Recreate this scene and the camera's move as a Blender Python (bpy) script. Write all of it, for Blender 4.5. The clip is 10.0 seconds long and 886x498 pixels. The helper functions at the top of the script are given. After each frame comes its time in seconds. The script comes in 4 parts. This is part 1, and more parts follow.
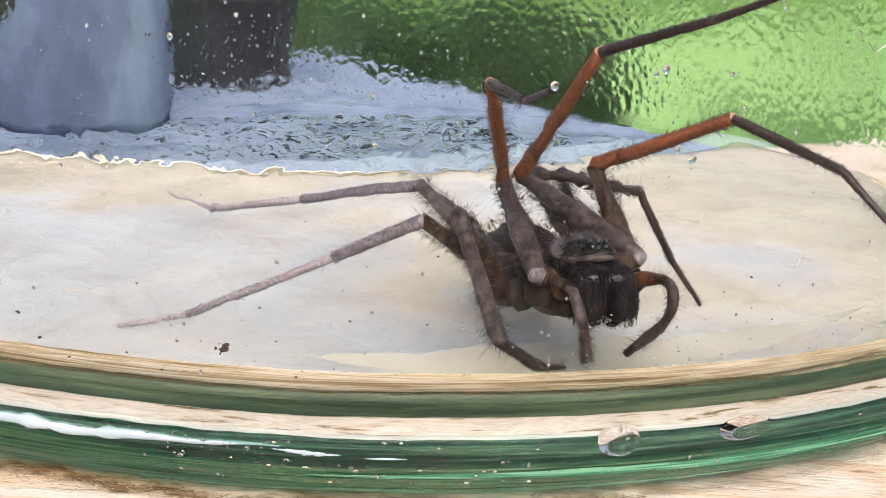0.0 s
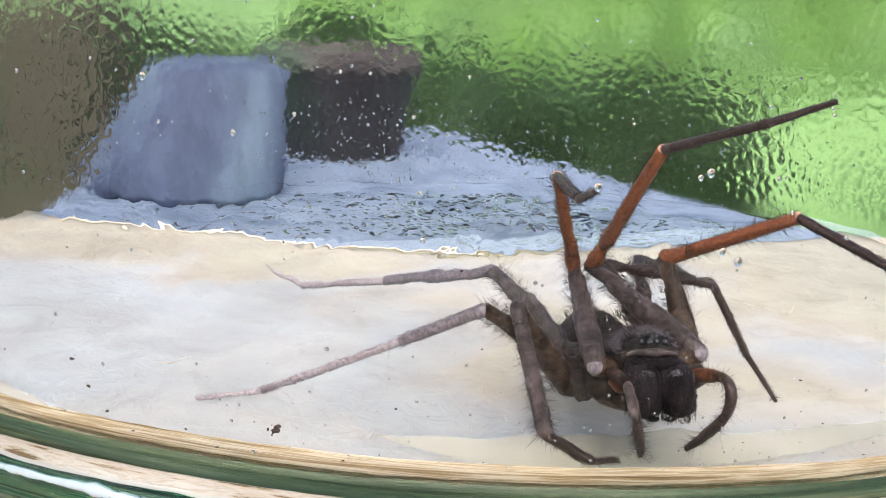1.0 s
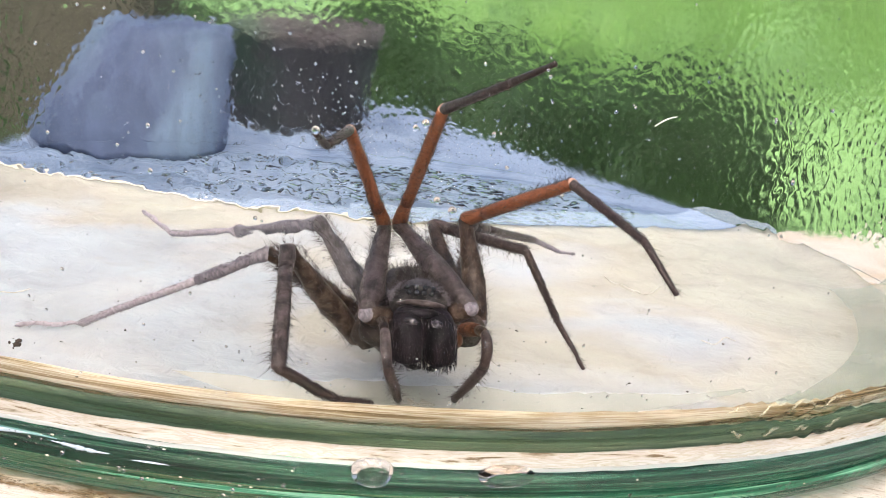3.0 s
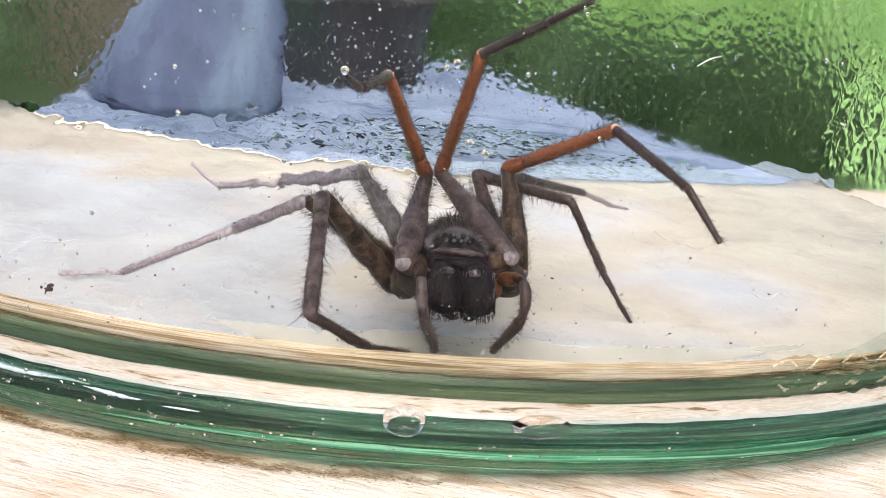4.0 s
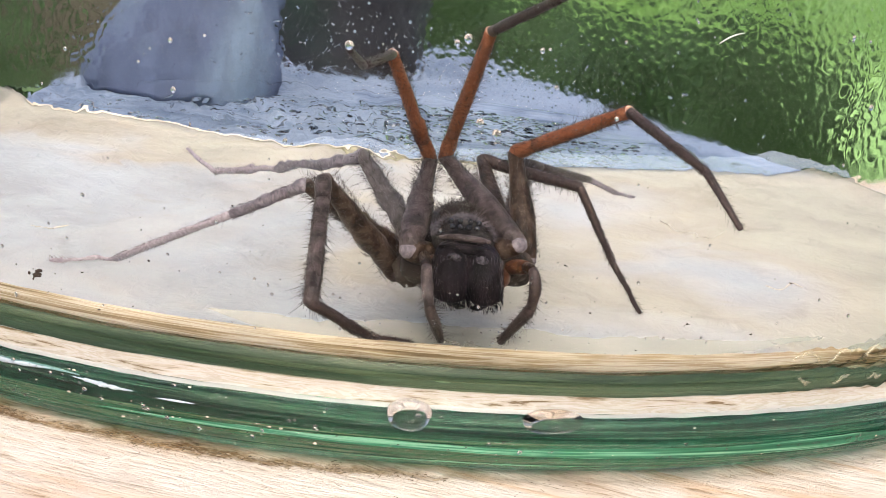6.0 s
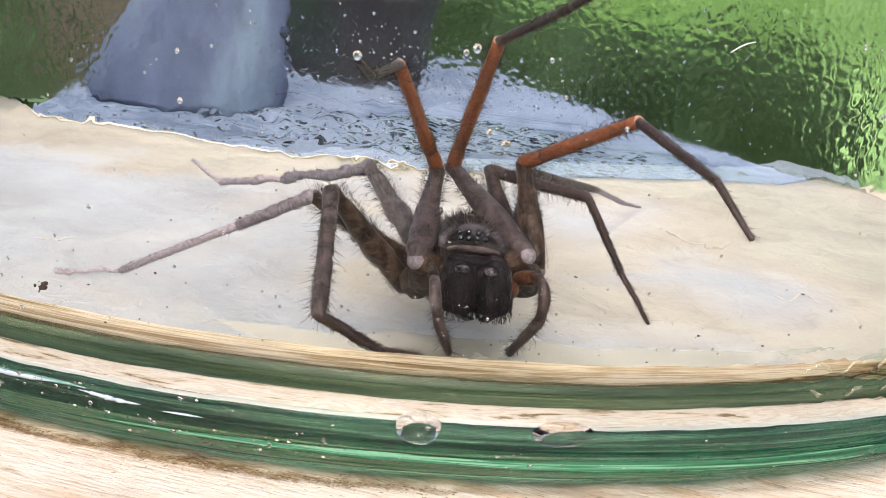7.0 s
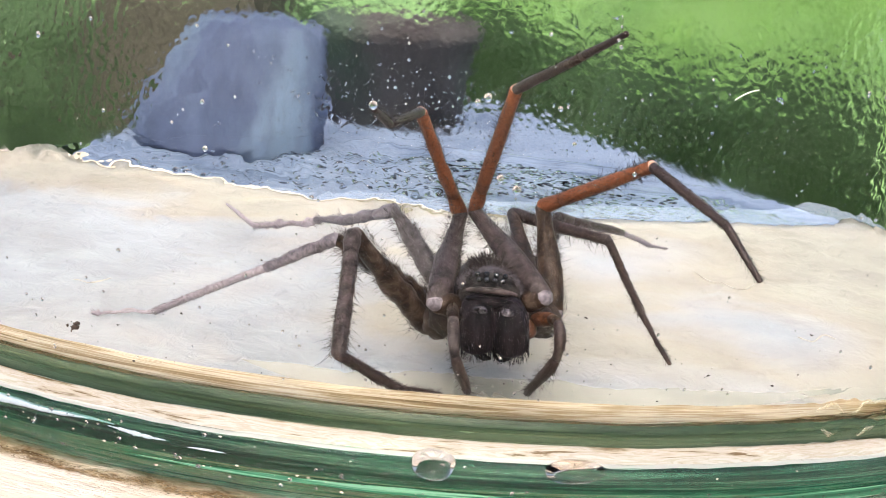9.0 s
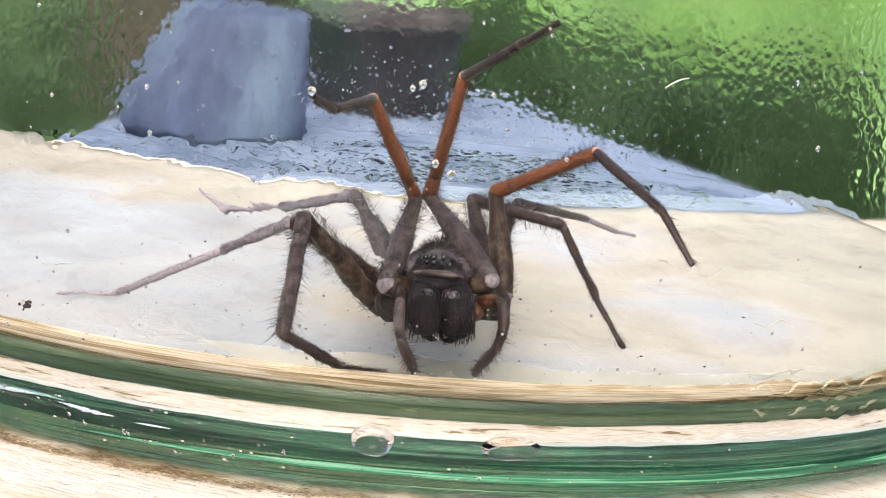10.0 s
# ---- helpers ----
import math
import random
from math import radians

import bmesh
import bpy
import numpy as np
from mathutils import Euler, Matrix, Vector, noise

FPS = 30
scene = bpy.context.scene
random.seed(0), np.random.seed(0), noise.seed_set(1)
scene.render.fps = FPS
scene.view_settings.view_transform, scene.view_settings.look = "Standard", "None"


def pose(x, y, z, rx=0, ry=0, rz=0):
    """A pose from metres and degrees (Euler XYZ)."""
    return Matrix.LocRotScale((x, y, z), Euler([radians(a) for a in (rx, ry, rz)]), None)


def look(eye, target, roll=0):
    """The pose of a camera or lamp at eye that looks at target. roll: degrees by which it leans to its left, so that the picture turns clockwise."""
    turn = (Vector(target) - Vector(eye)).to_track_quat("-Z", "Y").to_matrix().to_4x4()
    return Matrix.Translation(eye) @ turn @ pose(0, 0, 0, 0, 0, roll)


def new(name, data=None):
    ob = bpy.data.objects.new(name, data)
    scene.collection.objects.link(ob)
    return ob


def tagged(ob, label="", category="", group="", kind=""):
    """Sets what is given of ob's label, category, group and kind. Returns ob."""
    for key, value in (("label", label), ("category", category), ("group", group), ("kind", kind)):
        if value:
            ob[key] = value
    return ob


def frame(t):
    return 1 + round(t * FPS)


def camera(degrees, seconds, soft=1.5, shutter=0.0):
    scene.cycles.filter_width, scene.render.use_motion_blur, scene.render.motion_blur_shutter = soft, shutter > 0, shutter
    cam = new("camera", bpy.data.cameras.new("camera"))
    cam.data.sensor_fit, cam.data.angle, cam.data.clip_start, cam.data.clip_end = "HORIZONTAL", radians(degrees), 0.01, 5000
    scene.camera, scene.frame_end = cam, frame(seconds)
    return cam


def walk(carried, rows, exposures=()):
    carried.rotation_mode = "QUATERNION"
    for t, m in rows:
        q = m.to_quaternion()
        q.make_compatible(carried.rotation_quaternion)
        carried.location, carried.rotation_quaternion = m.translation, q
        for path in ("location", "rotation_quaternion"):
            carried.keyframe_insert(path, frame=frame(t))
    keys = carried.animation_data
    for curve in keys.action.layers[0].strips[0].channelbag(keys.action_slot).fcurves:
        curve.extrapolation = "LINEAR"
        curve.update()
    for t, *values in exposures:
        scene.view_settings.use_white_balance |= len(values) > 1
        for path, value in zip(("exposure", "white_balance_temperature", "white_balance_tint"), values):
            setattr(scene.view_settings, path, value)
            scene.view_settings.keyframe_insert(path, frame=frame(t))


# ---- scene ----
CAMERA_DEGREES = 40.0
cam = camera(CAMERA_DEGREES, 10.0, soft=0.8)
PATH = [
    (0.0, look((-0.01306, -0.09517, 0.02462), (-0.00241, -0.03843, 0.00828), 2.48)),
    (0.2, look((-0.01229, -0.09507, 0.02478), (-0.00291, -0.03790, 0.00911), 2.44)),
    (0.5, look((-0.01163, -0.09575, 0.02510), (-0.00497, -0.03794, 0.01049), 2.16)),
    (0.8, look((-0.01050, -0.09615, 0.02555), (-0.00495, -0.03801, 0.01263), 2.44)),
    (1.0, look((-0.00992, -0.09675, 0.02605), (-0.00566, -0.03840, 0.01277), 2.70)),
    (1.2, look((-0.00869, -0.09712, 0.02611), (-0.00472, -0.03871, 0.01356), 3.05)),
    (1.5, look((-0.00766, -0.09863, 0.02634), (-0.00536, -0.04013, 0.01324), 3.43)),
    (1.8, look((-0.00577, -0.09927, 0.02556), (-0.00457, -0.04093, 0.01100), 3.93)),
    (2.0, look((-0.00426, -0.09905, 0.02518), (-0.00306, -0.04081, 0.01079), 4.37)),
    (2.2, look((-0.00212, -0.09854, 0.02474), (0.00009, -0.04043, 0.01004), 4.96)),
    (2.5, look((0.00028, -0.09862, 0.02438), (0.00276, -0.04071, 0.00887), 5.51)),
    (2.8, look((0.00187, -0.09975, 0.02533), (0.00447, -0.04160, 0.01149), 5.92)),
    (3.0, look((0.00297, -0.10016, 0.02554), (0.00564, -0.04185, 0.01164), 6.16)),
    (3.2, look((0.00392, -0.10010, 0.02498), (0.00540, -0.04201, 0.01002), 5.87)),
    (4.5, look((0.00450, -0.09802, 0.02445), (0.00397, -0.04021, 0.00840), 5.61)),
    (5.0, look((0.00448, -0.09730, 0.02409), (0.00383, -0.03942, 0.00831), 5.61)),
    (5.1, look((0.00448, -0.09730, 0.02409), (0.00383, -0.03942, 0.00831), 5.61)),
    (5.2, look((0.00448, -0.09730, 0.02409), (0.00408, -0.03968, 0.00735), 5.90)),
    (6.5, look((0.00358, -0.09633, 0.02349), (0.00358, -0.03854, 0.00733), 5.90)),
    (6.8, look((0.00355, -0.09623, 0.02352), (0.00353, -0.03840, 0.00738), 5.89)),
    (7.0, look((0.00372, -0.09634, 0.02362), (0.00341, -0.03849, 0.00769), 5.77)),
    (7.3, look((0.00404, -0.09677, 0.02377), (0.00352, -0.03870, 0.00886), 5.69)),
    (7.5, look((0.00426, -0.09703, 0.02393), (0.00343, -0.03881, 0.00947), 5.56)),
    (7.8, look((0.00428, -0.09731, 0.02400), (0.00320, -0.03903, 0.00984), 5.40)),
    (8.0, look((0.00443, -0.09742, 0.02407), (0.00313, -0.03910, 0.01005), 5.35)),
    (8.3, look((0.00464, -0.09766, 0.02414), (0.00295, -0.03935, 0.01037), 5.36)),
    (8.5, look((0.00473, -0.09762, 0.02414), (0.00239, -0.03931, 0.01019), 5.28)),
    (8.8, look((0.00493, -0.09791, 0.02425), (0.00225, -0.03964, 0.01053), 5.22)),
    (9.0, look((0.00501, -0.09794, 0.02418), (0.00229, -0.03970, 0.01004), 5.16)),
    (9.2, look((0.00542, -0.09799, 0.02408), (0.00346, -0.03979, 0.00936), 5.29)),
    (9.5, look((0.00617, -0.09843, 0.02428), (0.00375, -0.04030, 0.00962), 5.30)),
    (9.8, look((0.00724, -0.09893, 0.02442), (0.00454, -0.04082, 0.01006), 5.37)),
    (10.0, look((0.00785, -0.09920, 0.02452), (0.00502, -0.04110, 0.00982), 5.43)),
]
walk(cam, PATH, exposures=[(0.0, 0.02, 6750, 10), (1.0, 0.12, 6480, 9), (2.0, 0.13, 6650, 9), (3.0, 0.22, 6520, 9), (4.5, 0.13, 6600, 10), (6.5, 0.05, 6750, 10), (8.0, 0.21, 6600, 9), (10.0, 0.23, 6620, 9)])

# ---- world and light: bright, hazy daylight ----
world = bpy.data.worlds.new("daylight")
scene.world = world
world.use_nodes = True
wn = world.node_tree
sky = wn.nodes.new("ShaderNodeTexSky")
sky.sky_type, sky.sun_disc = "NISHITA", False
SUN_UP, SUN_ROUND = 50.0, 182.0
sky.sun_elevation, sky.sun_rotation = radians(SUN_UP), radians(SUN_ROUND)
sky.air_density, sky.dust_density = 0.8, 6.0
bg = wn.nodes["Background"]
bg.inputs["Strength"].default_value = 0.23
wn.links.new(sky.outputs[0], bg.inputs["Color"])
sun = new("sun", bpy.data.lights.new("sun", "SUN"))
sun.data.energy, sun.data.angle, sun.data.color = 1.3, radians(80), (1.0, 0.99, 0.96)
sun_way = Vector((math.sin(radians(SUN_ROUND)) * math.cos(radians(SUN_UP)), math.cos(radians(SUN_ROUND)) * math.cos(radians(SUN_UP)), math.sin(radians(SUN_UP))))
sun.matrix_world = look(sun_way * 5, (0, 0, 0))

MM = 0.001


# ---- materials ----
def material(name):
    m = bpy.data.materials.new(name)
    m.use_nodes = True
    nt = m.node_tree
    return m, nt, nt.nodes["Principled BSDF"]


def node(nt, kind, **values):
    n = nt.nodes.new("ShaderNode" + kind)
    for key, value in values.items():
        n.inputs[key.replace("_", " ")].default_value = value
    return n


def coords(nt, scale=(1, 1, 1)):
    c = nt.nodes.new("ShaderNodeTexCoord")
    m = nt.nodes.new("ShaderNodeMapping")
    m.inputs["Scale"].default_value = scale
    nt.links.new(c.outputs["Object"], m.inputs["Vector"])
    return m.outputs["Vector"]


def noise_of(nt, vector, scale, detail=4.0, rough=0.55, twist=0.0):
    n = node(nt, "TexNoise", Scale=scale, Detail=detail, Roughness=rough, Distortion=twist)
    nt.links.new(vector, n.inputs["Vector"])
    return n.outputs["Fac"]


def ramp(nt, fac, stops):
    r = nt.nodes.new("ShaderNodeValToRGB")
    e = r.color_ramp.elements
    while len(e) < len(stops):
        e.new(0.5)
    for el, (p, c) in zip(e, stops):
        el.position, el.color = p, (*c, 1)
    nt.links.new(fac, r.inputs["Fac"])
    return r.outputs["Color"]


def mixed(nt, fac, a, b, how="MIX"):
    m = nt.nodes.new("ShaderNodeMix")
    m.data_type, m.blend_type = "RGBA", how
    for sock, val in ((m.inputs[0], fac), (m.inputs[6], a), (m.inputs[7], b)):
        if isinstance(val, (int, float)):
            sock.default_value = val
        elif isinstance(val, tuple):
            sock.default_value = (*val, 1)
        else:
            nt.links.new(val, sock)
    return m.outputs[2]


def bump(nt, height, strength, distance):
    b = node(nt, "Bump", Strength=strength, Distance=distance)
    nt.links.new(height, b.inputs["Height"])
    return b.outputs["Normal"]


def surface(name, stops, scale, rough, stretch=(1, 1, 1), fine=None, bump_by=0.0, bump_at=0.0001, gloss=0.3):
    """A plain surface: colours by noise at one scale, speckled at a finer one, with relief."""
    m, nt, b = material(name)
    v = coords(nt, stretch)
    n1 = noise_of(nt, v, scale, 5.0)
    col = ramp(nt, n1, stops)
    n2 = noise_of(nt, v, fine or scale * 7, 3.0)
    col = mixed(nt, 0.35, col, ramp(nt, n2, [(0.3, (0.35, 0.35, 0.35)), (0.7, (1.0, 1.0, 1.0))]), "MULTIPLY")
    nt.links.new(col, b.inputs["Base Color"])
    b.inputs["Roughness"].default_value, b.inputs["Specular IOR Level"].default_value = rough, gloss
    if bump_by:
        nt.links.new(bump(nt, n2, bump_by, bump_at), b.inputs["Normal"])
    return m


def wood_material(name, light, mid, dark, turn=0.0, stain=None):
    m, nt, b = material(name)
    c = nt.nodes.new("ShaderNodeTexCoord")
    mp = nt.nodes.new("ShaderNodeMapping")
    mp.inputs["Rotation"].default_value = (0, 0, radians(turn))
    nt.links.new(c.outputs["Object"], mp.inputs["Vector"])
    st = nt.nodes.new("ShaderNodeMapping")
    st.inputs["Scale"].default_value = (0.3, 1.0, 1.0)
    nt.links.new(mp.outputs["Vector"], st.inputs["Vector"])
    v = st.outputs["Vector"]
    long = nt.nodes.new("ShaderNodeMapping")
    long.inputs["Scale"].default_value = (0.10, 1.0, 1.0)
    nt.links.new(mp.outputs["Vector"], long.inputs["Vector"])
    broad = noise_of(nt, long.outputs["Vector"], 300, 5.0, 0.6, 0.8)
    grain = noise_of(nt, v, 620, 9.0, 0.72, 0.3)
    blot = noise_of(nt, mp.outputs["Vector"], 110, 5.0)
    col = ramp(nt, broad, [(0.34, mid), (0.46, light), (0.56, light), (0.64, mid)])
    col = mixed(nt, 0.45, col, ramp(nt, blot, [(0.34, mid), (0.5, (1, 1, 1))]), "MULTIPLY")
    cracks = noise_of(nt, long.outputs["Vector"], 1500, 6.0, 0.65, 1.2)
    col = mixed(nt, 0.75, col, ramp(nt, cracks, [(0.30, dark), (0.37, (0.80, 0.74, 0.66)), (0.42, (1, 1, 1))]), "MULTIPLY")
    col = mixed(nt, 0.30, col, ramp(nt, grain, [(0.34, dark), (0.46, (0.92, 0.88, 0.82)), (0.55, (1, 1, 1))]), "MULTIPLY")
    if stain:
        ln = nt.nodes.new("ShaderNodeVectorMath")
        ln.operation = "LENGTH"
        flat = nt.nodes.new("ShaderNodeVectorMath")
        flat.operation = "MULTIPLY"
        flat.inputs[1].default_value = (1, 1, 0)
        nt.links.new(c.outputs["Object"], flat.inputs[0])
        nt.links.new(flat.outputs[0], ln.inputs[0])
        rag = nt.nodes.new("ShaderNodeMath")
        rag.operation = "MULTIPLY_ADD"
        rag.inputs[1].default_value = 0.0040
        nt.links.new(noise_of(nt, v, 260, 5.0, 0.7), rag.inputs[0])
        nt.links.new(ln.outputs["Value"], rag.inputs[2])
        ring = nt.nodes.new("ShaderNodeMapRange")
        ring.inputs["From Min"].default_value, ring.inputs["From Max"].default_value = stain[1], stain[0]
        nt.links.new(rag.outputs[0], ring.inputs["Value"])
        dirty = mixed(nt, 1.0, col, ramp(nt, grain, [(0.38, (0.48, 0.40, 0.28)), (0.5, (0.78, 0.70, 0.56)), (0.6, (0.96, 0.90, 0.80))]), "MULTIPLY")
        side = nt.nodes.new("ShaderNodeSeparateXYZ")
        nt.links.new(c.outputs["Object"], side.inputs[0])
        west = nt.nodes.new("ShaderNodeMapRange")
        west.inputs["From Min"].default_value, west.inputs["From Max"].default_value = 0.010, -0.002
        nt.links.new(side.outputs["X"], west.inputs["Value"])
        west.inputs["To Min"].default_value = 0.15
        col = mixed(nt, mixed(nt, 1.0, ring.outputs[0], west.outputs[0], "MULTIPLY"), col, dirty)
        wave = nt.nodes.new("ShaderNodeMath")
        wave.operation = "MULTIPLY_ADD"
        wave.inputs[1].default_value = 0.0034
        nt.links.new(noise_of(nt, mp.outputs["Vector"], 300, 6.0, 0.7), wave.inputs[0])
        nt.links.new(ln.outputs["Value"], wave.inputs[2])
        gone = nt.nodes.new("ShaderNodeMath")
        gone.operation = "SUBTRACT"
        gone.inputs[1].default_value = stain[2]
        nt.links.new(wave.outputs[0], gone.inputs[0])
        near_by = nt.nodes.new("ShaderNodeMath")
        near_by.operation = "ABSOLUTE"
        nt.links.new(gone.outputs[0], near_by.inputs[0])
        line = nt.nodes.new("ShaderNodeMapRange")
        line.inputs["From Min"].default_value, line.inputs["From Max"].default_value = 0.00050, 0.00012
        nt.links.new(near_by.outputs[0], line.inputs["Value"])
        soil = mixed(nt, 1.0, col, ramp(nt, cracks, [(0.36, (0.20, 0.15, 0.10)), (0.5, (0.44, 0.35, 0.25)), (0.62, (0.72, 0.62, 0.48))]), "MULTIPLY")
        col = mixed(nt, mixed(nt, 1.0, line.outputs[0], west.outputs[0], "MULTIPLY"), col, soil)
    thin = nt.nodes.new("ShaderNodeMapping")
    thin.inputs["Scale"].default_value = (0.18, 1.0, 1.0)
    nt.links.new(mp.outputs["Vector"], thin.inputs["Vector"])
    fine = noise_of(nt, thin.outputs["Vector"], 3600, 7.0, 0.7, 0.5)
    col = mixed(nt, 0.7, col, ramp(nt, fine, [(0.33, (0.40, 0.33, 0.25)), (0.40, (0.90, 0.86, 0.80)), (0.46, (1, 1, 1))]), "MULTIPLY")
    nt.links.new(col, b.inputs["Base Color"])
    b.inputs["Roughness"].default_value = 0.85
    b.inputs["Specular IOR Level"].default_value = 0.12
    both = mixed(nt, 0.5, cracks, fine)
    nt.links.new(bump(nt, both, 0.8, 0.0005), b.inputs["Normal"])
    return m


def thin_glass(name, tint, rough=0.03, haze=0.0, haze_colour=(0.8, 0.8, 0.78), ripple=0.0, ripple_scale=300, gloss=1.0, grain=None, tints=None, blotches=None, milky=0.0, relief=0.0):
    """A sheet of clear glass: what lies behind shows through, the sky mirrors by Fresnel, a haze colour paints in
    scattered light.
    """
    m, nt, b = material(name)
    nt.nodes.remove(b)
    out = nt.nodes["Material Output"]
    clear = node(nt, "BsdfTransparent", Color=(*tint, 1))
    shine = node(nt, "BsdfGlossy", Roughness=rough)
    fres = node(nt, "LayerWeight", Blend=0.5)
    v = coords(nt)
    if ripple:
        nrm = bump(nt, noise_of(nt, v, ripple_scale, 3.0), ripple, 0.0003)
        nt.links.new(nrm, shine.inputs["Normal"])
        nt.links.new(nrm, fres.inputs["Normal"])
    steep = nt.nodes.new("ShaderNodeMath")
    steep.operation = "POWER"
    steep.inputs[1].default_value = 5.0
    nt.links.new(fres.outputs["Facing"], steep.inputs[0])
    scale = nt.nodes.new("ShaderNodeMath")
    scale.operation = "MULTIPLY_ADD"
    scale.inputs[1].default_value, scale.inputs[2].default_value = 0.9 * gloss, 0.04 * gloss
    nt.links.new(steep.outputs[0], scale.inputs[0])
    base = clear.outputs[0]
    if grain:
        stain = ramp(nt, streaks(nt, *grain), tints)
        nt.links.new(stain, clear.inputs["Color"])
    if haze:
        veil = node(nt, "BsdfDiffuse", Color=(*haze_colour, 1))
        if grain:
            nt.links.new(mixed(nt, 1.0, stain, haze_colour, "MULTIPLY"), veil.inputs["Color"])
        if milky:
            nt.nodes.remove(veil)
            veil = node(nt, "SubsurfaceScattering", Color=(*haze_colour, 1), Scale=milky)
            veil.inputs["Radius"].default_value = (1.0, 1.0, 1.0)
            if relief:
                wrinkles = mixed(nt, 0.5, noise_of(nt, v, 130, 3.0, 0.5, 1.5), noise_of(nt, v, 520, 5.0, 0.6, 0.8))
                nt.links.new(bump(nt, wrinkles, relief, 0.0012), veil.inputs["Normal"])
        if blotches:
            spread = noise_of(nt, v, 45, 3.0, 0.5, 0.5)
            side = nt.nodes.new("ShaderNodeSeparateXYZ")
            nt.links.new(v, side.inputs[0])
            lean = nt.nodes.new("ShaderNodeMath")
            lean.operation = "MULTIPLY_ADD"
            along, deep, middle, shift, stops = blotches
            lean.inputs[1].default_value = along
            nt.links.new(side.outputs["X"], lean.inputs[0])
            nt.links.new(spread, lean.inputs[2])
            off = node(nt, "Math")
            off.operation = "ADD"
            off.inputs[1].default_value = middle
            nt.links.new(side.outputs["Y"], off.inputs[0])
            away = node(nt, "Math")
            away.operation = "ABSOLUTE"
            nt.links.new(off.outputs[0], away.inputs[0])
            far = node(nt, "Math")
            far.operation = "MULTIPLY_ADD"
            far.inputs[1].default_value, far.inputs[2].default_value = deep, shift
            nt.links.new(away.outputs[0], far.inputs[0])
            total = node(nt, "Math")
            total.operation = "ADD"
            nt.links.new(lean.outputs[0], total.inputs[0])
            nt.links.new(far.outputs[0], total.inputs[1])
            tone = ramp(nt, total.outputs[0], stops)
            if relief:
                tone = mixed(nt, 0.6, tone, ramp(nt, noise_of(nt, v, 170, 6.0, 0.65, 1.0), [(0.34, (0.80, 0.81, 0.80)), (0.47, (1, 1, 1)), (0.60, (1, 1, 1)), (0.70, (0.94, 0.90, 0.82))]), "MULTIPLY")
            nt.links.new(tone, veil.inputs["Color"])
        thin = nt.nodes.new("ShaderNodeMath")
        thin.operation = "MULTIPLY_ADD"
        thin.inputs[1].default_value, thin.inputs[2].default_value = haze * 0.9, haze * 0.55
        nt.links.new(noise_of(nt, v, 90, 6.0), thin.inputs[0])
        mx = nt.nodes.new("ShaderNodeMixShader")
        nt.links.new(thin.outputs[0], mx.inputs[0])
        nt.links.new(base, mx.inputs[1])
        nt.links.new(veil.outputs[0], mx.inputs[2])
        base = mx.outputs[0]
    mx = nt.nodes.new("ShaderNodeMixShader")
    nt.links.new(scale.outputs[0], mx.inputs[0])
    nt.links.new(base, mx.inputs[1])
    nt.links.new(shine.outputs[0], mx.inputs[2])
    nt.links.new(mx.outputs[0], out.inputs["Surface"])
    return m


